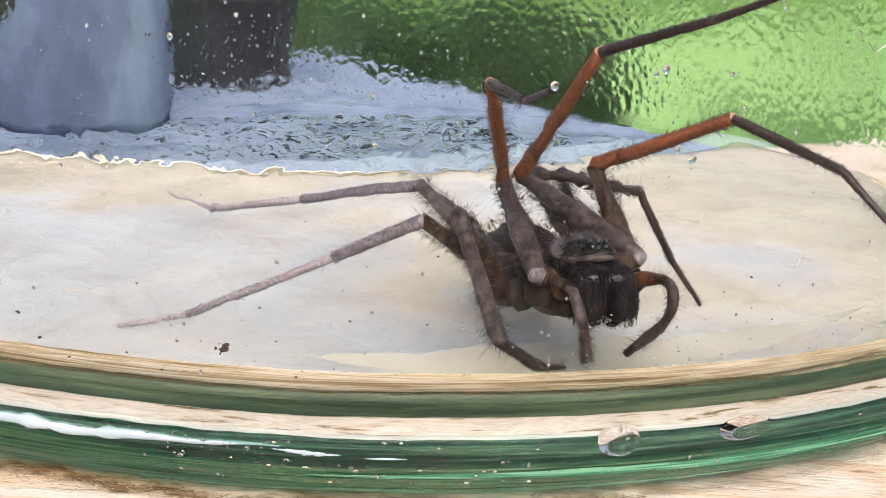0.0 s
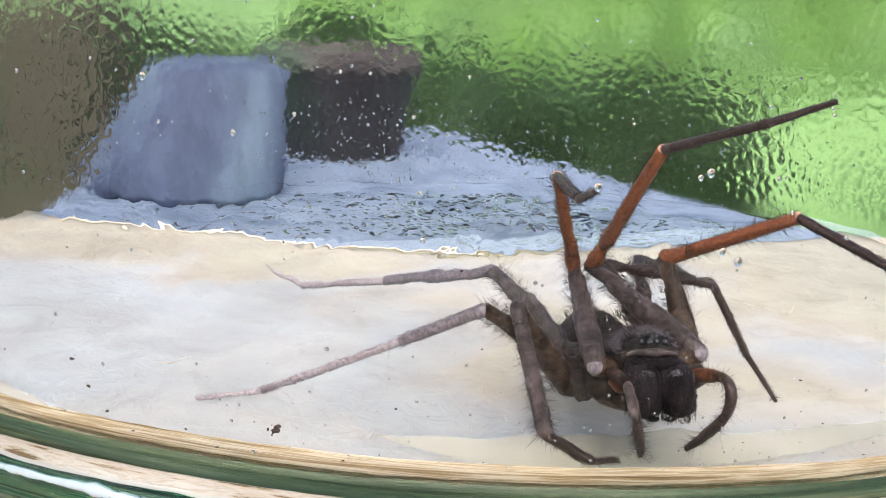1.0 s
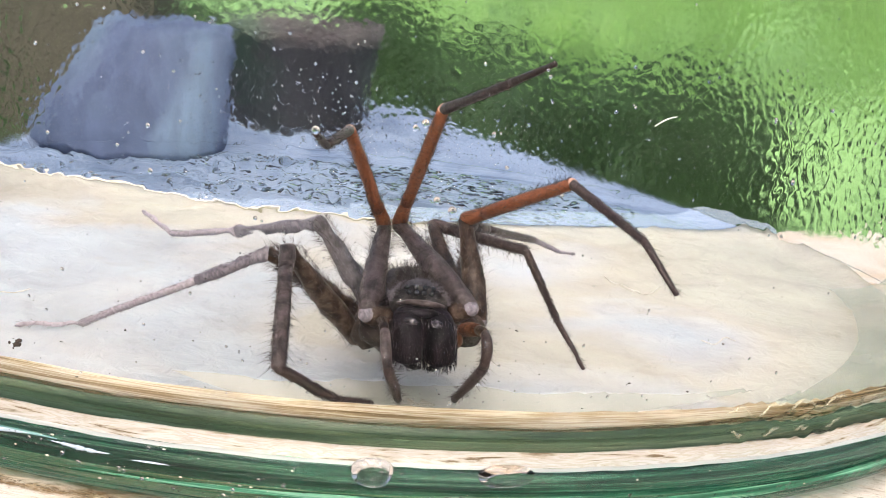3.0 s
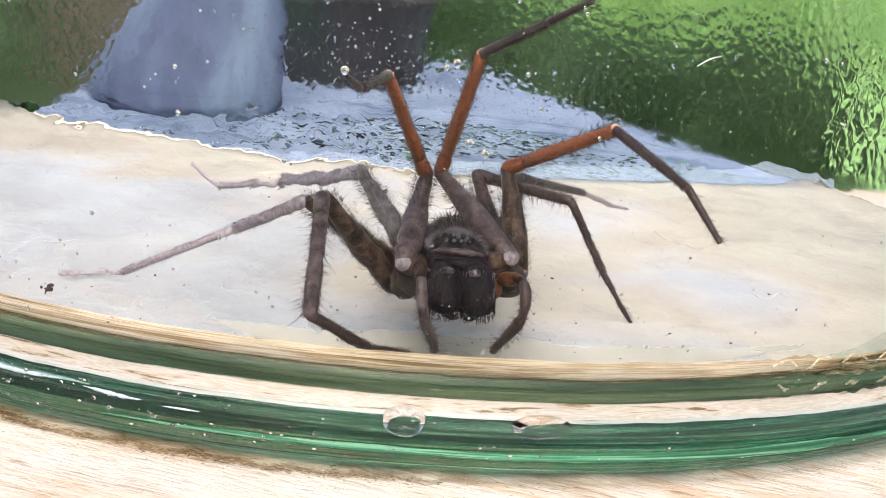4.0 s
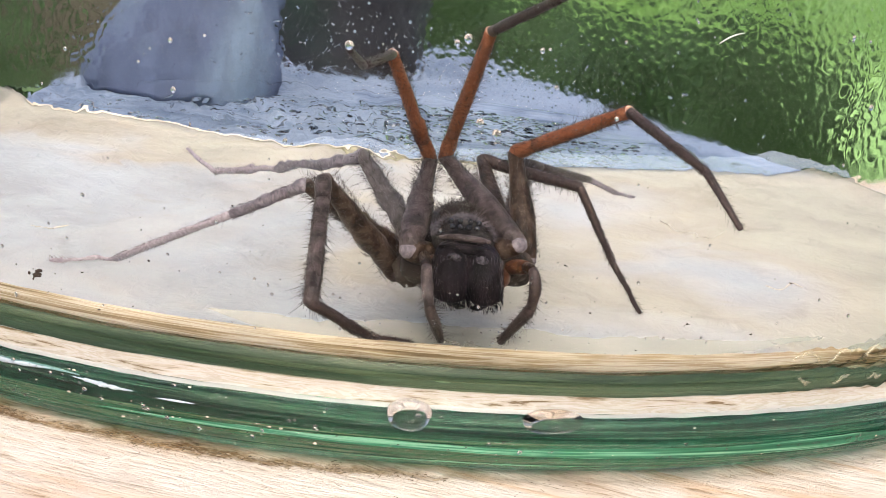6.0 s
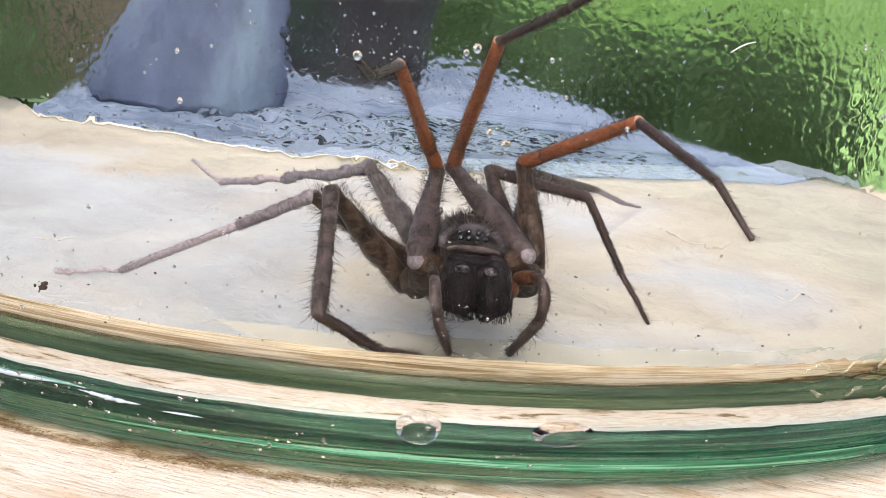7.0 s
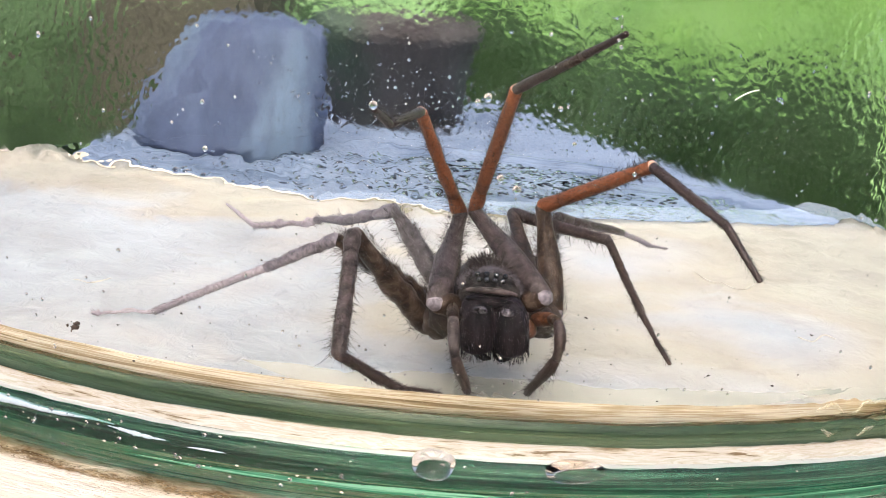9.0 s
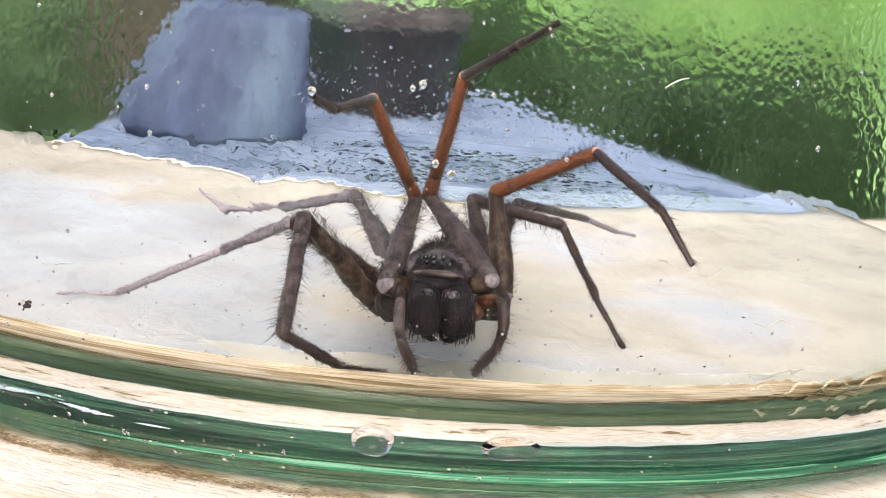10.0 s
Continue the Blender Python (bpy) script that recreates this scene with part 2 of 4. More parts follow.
def wet_film(name, rough, ripple, ripple_scale):
    """Condensation on the glass: it blurs and ripples what is behind."""
    m, nt, b = material(name)
    nt.nodes.remove(b)
    out = nt.nodes["Material Output"]
    v = coords(nt)
    r = node(nt, "BsdfRefraction", Roughness=rough, IOR=1.33)
    h = noise_of(nt, v, ripple_scale, 4.0, 0.6)
    where = ramp(nt, noise_of(nt, v, 60, 3.0), [(0.45, (0, 0, 0)), (0.6, (0.8, 0.8, 0.8))])
    wavy = bump(nt, mixed(nt, 1.0, h, where, "MULTIPLY"), ripple, 0.001)
    side = nt.nodes.new("ShaderNodeSeparateXYZ")
    nt.links.new(v, side.inputs[0])
    low = nt.nodes.new("ShaderNodeMapRange")
    low.inputs["From Min"].default_value, low.inputs["From Max"].default_value = 0.036, 0.006
    nt.links.new(side.outputs["Z"], low.inputs["Value"])
    beads = nt.nodes.new("ShaderNodeTexVoronoi")
    beads.feature = "SMOOTH_F1"
    beads.inputs["Scale"].default_value = 1250
    nt.links.new(v, beads.inputs["Vector"])
    patchy = mixed(nt, 1.0, low.outputs[0], ramp(nt, noise_of(nt, v, 110, 3.0), [(0.36, (0.24, 0.24, 0.24)), (0.60, (0.50, 0.50, 0.50))]), "MULTIPLY")
    foot = nt.nodes.new("ShaderNodeMapRange")
    foot.inputs["From Min"].default_value, foot.inputs["From Max"].default_value = 0.0022, 0.0046
    nt.links.new(side.outputs["Z"], foot.inputs["Value"])
    patchy = mixed(nt, 1.0, patchy, foot.outputs[0], "MULTIPLY")
    pebbles = nt.nodes.new("ShaderNodeBump")
    pebbles.invert = True
    pebbles.inputs["Distance"].default_value = 0.0004
    nt.links.new(patchy, pebbles.inputs["Strength"])
    nt.links.new(beads.outputs["Distance"], pebbles.inputs["Height"])
    nt.links.new(wavy, pebbles.inputs["Normal"])
    wavy = pebbles.outputs[0]
    nt.links.new(wavy, r.inputs["Normal"])
    shine = node(nt, "BsdfGlossy", Roughness=0.2)
    nt.links.new(wavy, shine.inputs["Normal"])
    edge = node(nt, "LayerWeight", Blend=0.5)
    steep = nt.nodes.new("ShaderNodeMath")
    steep.operation = "POWER"
    steep.inputs[1].default_value = 5.0
    nt.links.new(edge.outputs["Facing"], steep.inputs[0])
    mx = nt.nodes.new("ShaderNodeMixShader")
    nt.links.new(steep.outputs[0], mx.inputs[0])
    nt.links.new(r.outputs[0], mx.inputs[1])
    nt.links.new(shine.outputs[0], mx.inputs[2])
    nt.links.new(mx.outputs[0], out.inputs["Surface"])
    return m


def running_water(name, radius):
    """A thin skin of water on the outside of the glass: its rippled face bends what is behind."""
    m, nt, b = material(name)
    nt.nodes.remove(b)
    out = nt.nodes["Material Output"]
    v = coords(nt)
    flat = nt.nodes.new("ShaderNodeVectorMath")
    flat.operation = "MULTIPLY"
    flat.inputs[1].default_value = (1, 1, 0)
    nt.links.new(v, flat.inputs[0])
    ln = nt.nodes.new("ShaderNodeVectorMath")
    ln.operation = "LENGTH"
    nt.links.new(flat.outputs[0], ln.inputs[0])
    face = nt.nodes.new("ShaderNodeMapRange")
    face.inputs["From Min"].default_value, face.inputs["From Max"].default_value = radius - 0.00001, radius + 0.00001
    nt.links.new(ln.outputs["Value"], face.inputs["Value"])
    where = ramp(nt, noise_of(nt, v, 130, 3.0), [(0.44, (0.12, 0.12, 0.12)), (0.60, (1.0, 1.0, 1.0))])
    bend = nt.nodes.new("ShaderNodeBump")
    bend.inputs["Distance"].default_value = 0.000058
    nt.links.new(mixed(nt, 1.0, where, face.outputs[0], "MULTIPLY"), bend.inputs["Strength"])
    nt.links.new(noise_of(nt, v, 470, 2.5, 0.5, 0.3), bend.inputs["Height"])
    r = node(nt, "BsdfRefraction", Roughness=0.0, IOR=1.33)
    nt.links.new(bend.outputs[0], r.inputs["Normal"])
    nt.links.new(r.outputs[0], out.inputs["Surface"])
    return m


def streaks(nt, along, across, detail=6.0, twist=0.4):
    """Noise drawn out round the rim of the jar."""
    c = nt.nodes.new("ShaderNodeTexCoord")
    sp = nt.nodes.new("ShaderNodeSeparateXYZ")
    nt.links.new(c.outputs["Object"], sp.inputs[0])
    at = nt.nodes.new("ShaderNodeMath")
    at.operation = "ARCTAN2"
    nt.links.new(sp.outputs["X"], at.inputs[0])
    neg = nt.nodes.new("ShaderNodeMath")
    neg.operation = "MULTIPLY"
    neg.inputs[1].default_value = -1.0
    nt.links.new(sp.outputs["Y"], neg.inputs[0])
    nt.links.new(neg.outputs[0], at.inputs[1])
    cb = nt.nodes.new("ShaderNodeCombineXYZ")
    for sock, out, k in (("X", at.outputs[0], along), ("Y", sp.outputs["Z"], across)):
        ml = nt.nodes.new("ShaderNodeMath")
        ml.operation = "MULTIPLY"
        ml.inputs[1].default_value = k
        nt.links.new(out, ml.inputs[0])
        nt.links.new(ml.outputs[0], cb.inputs[sock])
    return noise_of(nt, cb.outputs[0], 1.0, detail, 0.62, twist)


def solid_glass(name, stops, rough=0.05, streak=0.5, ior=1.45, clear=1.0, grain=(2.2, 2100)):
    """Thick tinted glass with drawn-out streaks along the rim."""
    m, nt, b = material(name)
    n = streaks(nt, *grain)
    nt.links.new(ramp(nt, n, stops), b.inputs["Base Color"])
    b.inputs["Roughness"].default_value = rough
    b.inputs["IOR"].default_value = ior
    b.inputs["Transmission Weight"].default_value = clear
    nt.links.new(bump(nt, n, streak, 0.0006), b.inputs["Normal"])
    return m


M_WOOD = wood_material("pale_weathered_pine", (0.81, 0.74, 0.675), (0.74, 0.57, 0.42), (0.42, 0.34, 0.25), 14, (0.0512, 0.0518, 0.0510))
M_BLUE = wood_material("sky_blue_board", (0.30, 0.375, 0.53), (0.20, 0.265, 0.39), (0.30, 0.34, 0.40), 4)
# Its trace of haze is a painted veil that lifts dark tones.
M_WALL = thin_glass("clear_glass", (0.985, 0.99, 0.985), 0.02, 0.002, (0.74, 0.72, 0.80), gloss=0.06)
M_CLEAR = thin_glass("plain_clear_glass", (0.985, 0.99, 0.985), 0.02, 0.0, gloss=0.04)
M_SLATE = thin_glass("painted_slate_edge", (0.4, 0.55, 0.5), 0.2, 0.07, (0.45, 0.55, 0.55), 0.4, 700, 0.7, (2.0, 3000), [(0.38, (0.14, 0.26, 0.24)), (0.48, (0.42, 0.60, 0.55)), (0.54, (0.85, 1.0, 0.93)), (0.59, (0.38, 0.58, 0.52)), (0.66, (0.16, 0.30, 0.27))])
M_FLOOR = thin_glass("jar_floor_glass", (0.98, 0.985, 0.97), 0.08, 0.0, (0.86, 0.85, 0.82), 0.9, 900, 0.25)
# Pale tones paint floor haze and, at left, bluish reflected sky.
M_HAZE = thin_glass("milky_haze_sheet", (0.96, 0.95, 0.93), 0.5, 0.68, (0.86, 0.85, 0.82), 0.0, 120, 0.05, blotches=(3.2, 6.5, 0.016, -0.1, [(0.36, (0.49, 0.54, 0.59)), (0.46, (0.53, 0.53, 0.525)), (0.54, (0.53, 0.50, 0.425)), (0.66, (0.52, 0.51, 0.435))]), milky=0.009, relief=0.7)
M_RUN = running_water("thin_water_skin", 0.04969)
M_FILM = wet_film("wet_back_glass", 0.16, 0.045, 900)
# The bright stops paint streaks of light into the green glass.
M_HEEL = solid_glass("light_streaked_green_glass", [(0.40, (0.006, 0.07, 0.05)), (0.46, (0.03, 0.30, 0.21)), (0.49, (0.16, 0.85, 0.58)), (0.52, (0.90, 1.0, 0.95)), (0.56, (0.35, 1.0, 0.75)), (0.585, (0.05, 0.40, 0.28)), (0.66, (0.006, 0.07, 0.05))], 0.03, 0.5, 1.28, grain=(1.2, 2300))
M_MINT = thin_glass("painted_mint_light", (0.6, 1.0, 0.8), 0.1, 0.36, (0.62, 1.0, 0.78), 0.9, 900, 0.8, (1.4, 1700), [(0.40, (0.06, 0.20, 0.15)), (0.485, (0.14, 0.42, 0.31)), (0.515, (0.66, 1.0, 0.84)), (0.535, (0.80, 1.0, 0.92)), (0.555, (0.16, 0.46, 0.34)), (0.64, (0.07, 0.22, 0.16))])
M_BEAD = thin_glass("muted_green_glass", (0.4, 0.5, 0.4), 0.25, 0.22, (0.55, 0.62, 0.55), 0.3, 400, 0.4, (2.5, 1800), [(0.40, (0.11, 0.19, 0.135)), (0.52, (0.20, 0.30, 0.22)), (0.62, (0.36, 0.46, 0.34))])
# Brown streaks paint the wood's refracted image into this ring.
M_BROWNRING = thin_glass("brown_streaked_fillet", (0.78, 0.66, 0.46), 0.25, 0.34, (0.90, 0.84, 0.76), 0.4, 500, 0.5, (2.6, 2600), [(0.36, (0.24, 0.17, 0.095)), (0.44, (0.54, 0.42, 0.27)), (0.49, (0.98, 0.91, 0.79)), (0.54, (0.52, 0.40, 0.25)), (0.60, (0.97, 0.90, 0.78)), (0.68, (0.66, 0.53, 0.36))])
M_BROWNLINE = thin_glass("brown_line", (0.6, 0.5, 0.36), 0.25, 0.30, (0.42, 0.33, 0.22), 0.4, 500, 0.3, (5.0, 2600), [(0.42, (0.20, 0.14, 0.08)), (0.55, (0.38, 0.29, 0.18)), (0.68, (0.75, 0.65, 0.50))])
M_FILLET = thin_glass("grey_green_glass_fillet", (0.85, 0.86, 0.78), 0.2, 0.36, (0.5, 0.5, 0.43), 0.3, 300, 0.4, (4.0, 900), [(0.42, (0.70, 0.71, 0.62)), (0.58, (0.90, 0.88, 0.80))], (6.0, 0.0, 0.0, 0.0, [(0.40, (0.76, 0.72, 0.63)), (0.50, (0.58, 0.57, 0.51)), (0.62, (0.44, 0.46, 0.41))]))
# White haze paints the sky's highlight along the rounded lip.
M_LIP = thin_glass("painted_lip_highlight", (0.97, 0.99, 0.97), 0.2, 0.36, (0.9, 0.9, 0.88), 0.8, 1500)
# Haze colour paints in the cream of wood seen through the glass.
M_SHOULDER = thin_glass("cream_painted_glass", (0.97, 0.97, 0.96), 0.2, 0.45, (0.90, 0.88, 0.86), 0.5, 500, 0.5, (16.0, 3400), [(0.36, (0.30, 0.22, 0.13)), (0.42, (0.82, 0.74, 0.64)), (0.51, (0.98, 0.95, 0.92)), (0.56, (0.80, 0.73, 0.63)), (0.63, (0.98, 0.96, 0.95))])
M_EMBOSS = thin_glass("pale_moulded_glass", (0.95, 0.93, 0.86), 0.12, 0.20, (0.80, 0.76, 0.60), 0.6, 900, 0.7)
M_STREAK = thin_glass("sky_streak", (0.9, 0.95, 0.98), 0.08, 0.52, (0.74, 0.86, 1.0), 0.8, 1500, 1.8)
M_SKYSTRIP = thin_glass("bluish_sky_tint", (0.92, 0.96, 0.99), 0.15, 0.27, (0.62, 0.73, 0.90), 0.5, 700, 0.6)
M_WATER = material("water")[0]
wb = M_WATER.node_tree.nodes["Principled BSDF"]
wb.inputs["Transmission Weight"].default_value, wb.inputs["Roughness"].default_value, wb.inputs["IOR"].default_value = 1.0, 0.0, 1.33
# Lilac grey paints glass haze and sheen onto the spider's front parts.
M_FEMUR_GREY = surface("lilac_grey_femur", [(0.36, (0.016, 0.011, 0.010)), (0.5, (0.056, 0.041, 0.039)), (0.66, (0.108, 0.084, 0.085))], 1500, 0.42, (1, 1, 1), 7000, 0.8, 0.00006, gloss=0.34)
# Paled to paint haze over a rear thigh.
M_FEMUR_PALE = surface("haze_faded_femur", [(0.34, (0.050, 0.043, 0.042)), (0.66, (0.125, 0.110, 0.110))], 1500, 0.5, (1, 1, 1), 7000, 0.8, 0.00006, gloss=0.25)
M_FEMUR = surface("grey_brown_cuticle", [(0.36, (0.010, 0.006, 0.004)), (0.5, (0.043, 0.025, 0.016)), (0.64, (0.092, 0.064, 0.050))], 1500, 0.36, (1, 1, 1), 7000, 0.8, 0.00006, gloss=0.20)
# The orange also carries backlight painted into the upper leg segments.
M_TIBIA = surface("orange_brown_cuticle", [(0.36, (0.158, 0.050, 0.022)), (0.64, (0.235, 0.084, 0.038))], 4600, 0.45, (1, 1, 1), 7000, 0.6, 0.00005)
M_RUST = surface("rust_brown_cuticle", [(0.36, (0.045, 0.016, 0.007)), (0.64, (0.115, 0.042, 0.018))], 2600, 0.45, (1, 1, 1), 7000, 0.6, 0.00005)
M_META = surface("dark_brown_cuticle", [(0.36, (0.022, 0.012, 0.011)), (0.64, (0.056, 0.036, 0.033))], 4600, 0.42, (1, 1, 1), 7000, 0.7, 0.00006, gloss=0.4)
# Faded colour painting haze over the far legs' ends.
M_PALE = surface("haze_faded_cuticle", [(0.36, (0.27, 0.235, 0.26)), (0.64, (0.42, 0.37, 0.405))], 4600, 0.6, (1, 1, 1), 7000, 0.5, 0.00004, gloss=0.2)
M_HEAD = surface("hairy_dark_carapace", [(0.42, (0.007, 0.006, 0.006)), (0.54, (0.030, 0.026, 0.024)), (0.68, (0.12, 0.11, 0.10))], 1500, 0.5, (1, 1, 1), 7000, 0.9, 0.00007, gloss=0.14)
M_CHEL = surface("black_brown_chelicera", [(0.40, (0.004, 0.0035, 0.004)), (0.60, (0.015, 0.011, 0.0135))], 1500, 0.42, (1, 1, 0.3), 2600, 0.9, 0.00012, gloss=0.07)
M_ABDO = surface("mottled_brown_abdomen", [(0.3, (0.013, 0.009, 0.007)), (0.7, (0.060, 0.042, 0.032))], 700, 0.6, (1, 1, 1), 5000, 0.8, 0.0001)
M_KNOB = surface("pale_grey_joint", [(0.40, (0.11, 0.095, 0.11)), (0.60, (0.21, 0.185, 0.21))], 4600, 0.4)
M_KNOB_DARK = surface("lilac_highlight", [(0.38, (0.010, 0.008, 0.009)), (0.50, (0.045, 0.038, 0.044)), (0.64, (0.12, 0.105, 0.125))], 3600, 0.24, (1, 1, 1), 5000, 0.6, 0.00006)
M_EYE = material("black_eye")[0]
eb = M_EYE.node_tree.nodes["Principled BSDF"]
eb.inputs["Base Color"].default_value, eb.inputs["Roughness"].default_value, eb.inputs["Specular IOR Level"].default_value = (0.004, 0.004, 0.005, 1), 0.04, 0.9
M_HAIR = surface("dark_hair", [(0.40, (0.012, 0.009, 0.008)), (0.60, (0.05, 0.038, 0.032))], 1500, 0.6, gloss=0.12)
M_HAIR_MID = surface("brown_down", [(0.42, (0.005, 0.004, 0.005)), (0.62, (0.040, 0.034, 0.042))], 1300, 0.45, gloss=0.08)
M_DOWN = surface("grey_down", [(0.40, (0.020, 0.015, 0.014)), (0.60, (0.095, 0.078, 0.076))], 2500, 0.6)
M_BORDER = surface("pale_cream", [(0.36, (0.50, 0.44, 0.32)), (0.50, (0.74, 0.67, 0.55)), (0.64, (0.82, 0.76, 0.66))], 300, 0.6, bump_by=0.4, bump_at=0.0001)
M_WRINKLE = surface("pale_wrinkle", [(0.36, (0.40, 0.37, 0.31)), (0.64, (0.60, 0.56, 0.49))], 900, 0.7)
M_OLIVE = surface("olive_shade", [(0.40, (0.17, 0.16, 0.10)), (0.60, (0.36, 0.34, 0.24))], 400, 0.8, bump_by=0.4, bump_at=0.0001)
M_GRASS = surface("sun_patched_grass", [(0.42, (0.09, 0.19, 0.05)), (0.58, (0.36, 0.62, 0.22))], 0.9, 0.9, (1, 0.5, 1), 12, 0.5, 0.02)
M_LEAF = surface("green_leaf", [(0.30, (0.06, 0.11, 0.05)), (0.7, (0.14, 0.24, 0.105))], 6, 0.5)
M_JOINT = surface("pinkish_joint_skin", [(0.3, (0.45, 0.24, 0.16)), (0.7, (0.62, 0.40, 0.30))], 900, 0.45)
M_DIRT, dnt, db = material("brown_wood_fibre")
geo = dnt.nodes.new("ShaderNodeNewGeometry")
dnt.links.new(ramp(dnt, geo.outputs["Random Per Island"], [(0.0, (0.08, 0.055, 0.035)), (0.3, (0.19, 0.14, 0.085)), (0.65, (0.32, 0.24, 0.16)), (1.0, (0.50, 0.40, 0.29))]), db.inputs["Base Color"])
db.inputs["Roughness"].default_value = 0.9
M_LIME = surface("lime_leaf", [(0.40, (0.22, 0.42, 0.10)), (0.60, (0.42, 0.68, 0.24))], 3, 0.5)
M_LEAF_DARK = surface("dark_leaf", [(0.30, (0.018, 0.042, 0.015)), (0.7, (0.048, 0.105, 0.032))], 6, 0.5)
M_BARK = surface("bark", [(0.3, (0.04, 0.03, 0.02)), (0.7, (0.12, 0.09, 0.06))], 60, 0.9)
M_DARK = surface("dark_plastic", [(0.38, (0.065, 0.058, 0.060)), (0.50, (0.105, 0.098, 0.098)), (0.62, (0.090, 0.125, 0.094))], 35, 0.9, gloss=0.1)
M_BIN = surface("dark_brown_board", [(0.40, (0.060, 0.056, 0.046)), (0.60, (0.115, 0.105, 0.085))], 20, 0.9, gloss=0.1)
M_BLUR = surface("slate_blue_blur", [(0.36, (0.050, 0.066, 0.112)), (0.50, (0.100, 0.128, 0.215)), (0.64, (0.15, 0.205, 0.29))], 75, 0.75, (1, 1, 0.3), gloss=0.1)
M_SPECK = surface("dark_dirt", [(0.3, (0.02, 0.016, 0.012)), (0.7, (0.07, 0.05, 0.04))], 2000, 0.9)
M_FIBRE = surface("pale_fibre", [(0.3, (0.6, 0.65, 0.6)), (0.7, (0.85, 0.88, 0.85))], 2000, 0.6)


# ---- mesh helpers ----
def part(name, bm, mat, parent=None, label="", smooth=True):
    me = bpy.data.meshes.new(name)
    bm.to_mesh(me)
    bm.free()
    me.materials.append(mat)
    if smooth:
        for p in me.polygons:
            p.use_smooth = True
    ob = new(name, me)
    if parent:
        ob.parent = parent
    if label:
        ob["label"] = label
    return ob


def lathe(profile, steps=128, a0=0.0, a1=360.0, closed=False, wobble=0.0, marks=0.0):
    """Turn a profile of (radius, height), in millimetres, round the z axis; marks: worn relief where the jar is embossed."""
    bm = bmesh.new()
    full = abs(a1 - a0 - 360) < 1e-6
    n = steps if full else steps + 1
    rows = []
    for i in range(n):
        a = radians(a0 + (a1 - a0) * i / steps)
        wave = wobble * (noise.noise(Vector((9 * math.cos(a), 9 * math.sin(a), profile[0][1]))) + 0.7 * noise.noise(Vector((40 * math.cos(a), 40 * math.sin(a), profile[0][1]))))
        worn = marks * max(0.0, 1 - abs(math.degrees(a) - 300.5) / 8.5) ** 0.5 if abs(math.degrees(a) - 300.5) < 8.5 else 0.0
        rows.append([bm.verts.new((r * MM * math.cos(a), r * MM * math.sin(a), (z + wave + (worn * (noise.noise(Vector((a * 34, j * 0.9, 2))) + 0.6 * noise.noise(Vector((a * 80, j * 1.7, 5)))) if worn else 0.0)) * MM)) for j, (r, z) in enumerate(profile)])
    k = len(profile)
    for i in range(steps):
        p, q = rows[i], rows[(i + 1) % n]
        for j in range(k if closed else k - 1):
            bm.faces.new((p[j], q[j], q[(j + 1) % k], p[(j + 1) % k]))
    if closed and not full:
        bm.faces.new(rows[0])
        bm.faces.new(rows[-1][::-1])
    bmesh.ops.recalc_face_normals(bm, faces=bm.faces[:])
    return bm


def tube(points, radii, sides=12, bm=None):
    """A round, tapered limb through points (metres) with a radius at each, closed and rounded at both ends."""
    bm = bm or bmesh.new()
    pts = [Vector(p) for p in points]
    rings = []
    side = None
    for i, p in enumerate(pts):
        d = (pts[min(i + 1, len(pts) - 1)] - pts[max(i - 1, 0)]).normalized()
        if side is None:
            side = d.orthogonal().normalized()
        side = (side - d * side.dot(d)).normalized()
        up = d.cross(side)
        rings.append([bm.verts.new(p + (side * math.cos(2 * math.pi * k / sides) + up * math.sin(2 * math.pi * k / sides)) * radii[i]) for k in range(sides)])
    for a, b in zip(rings, rings[1:]):
        for k in range(sides):
            bm.faces.new((a[k], a[(k + 1) % sides], b[(k + 1) % sides], b[k]))
    for ring, p, d in ((rings[0], pts[0], pts[0] - pts[1]), (rings[-1], pts[-1], pts[-1] - pts[-2])):
        r = radii[0] if ring is rings[0] else radii[-1]
        tip = bm.verts.new(p + d.normalized() * r * 0.6)
        for k in range(sides):
            f = (ring[k], ring[(k + 1) % sides], tip)
            bm.faces.new(f if ring is rings[-1] else f[::-1])
    return bm


def curve_points(points, per=5):
    """Points along a smooth line through the given ones."""
    p = [Vector(q) for q in points]
    p = [p[0] * 2 - p[1]] + p + [p[-1] * 2 - p[-2]]
    out = []
    for i in range(1, len(p) - 2):
        for s in range(per):
            t = s / per
            out.append(0.5 * ((2 * p[i]) + (p[i + 1] - p[i - 1]) * t + (2 * p[i - 1] - 5 * p[i] + 4 * p[i + 1] - p[i + 2]) * t * t + (3 * p[i] - p[i - 1] - 3 * p[i + 1] + p[i + 2]) * t ** 3))
    out.append(p[-2])
    return out


def blob(centre, size, axis=(0, -1, 0), sub=3, lumps=0.04, seed=0.0, bm=None):
    """A rounded, slightly uneven body with its long y axis along axis."""
    bm = bm or bmesh.new()
    got = bmesh.ops.create_icosphere(bm, subdivisions=sub, radius=1.0)["verts"]
    turn = Vector(axis).to_track_quat("Y", "Z").to_matrix()
    for v in got:
        k = 1 + lumps * noise.noise(v.co * 2.2 + Vector((seed, seed * 2, 0)))
        v.co = Vector(centre) + turn @ Vector((v.co.x * size[0] * k, v.co.y * size[1] * k, v.co.z * size[2] * k))
    return bm


def mm(*p):
    return Vector(p) * MM


# ---- the place ----
# lawn to the horizon, sunlit and shaded patches painted into its colour
bm = bmesh.new()
bmesh.ops.create_grid(bm, x_segments=40, y_segments=40, size=150)
for v in bm.verts:
    v.co.z = -0.74
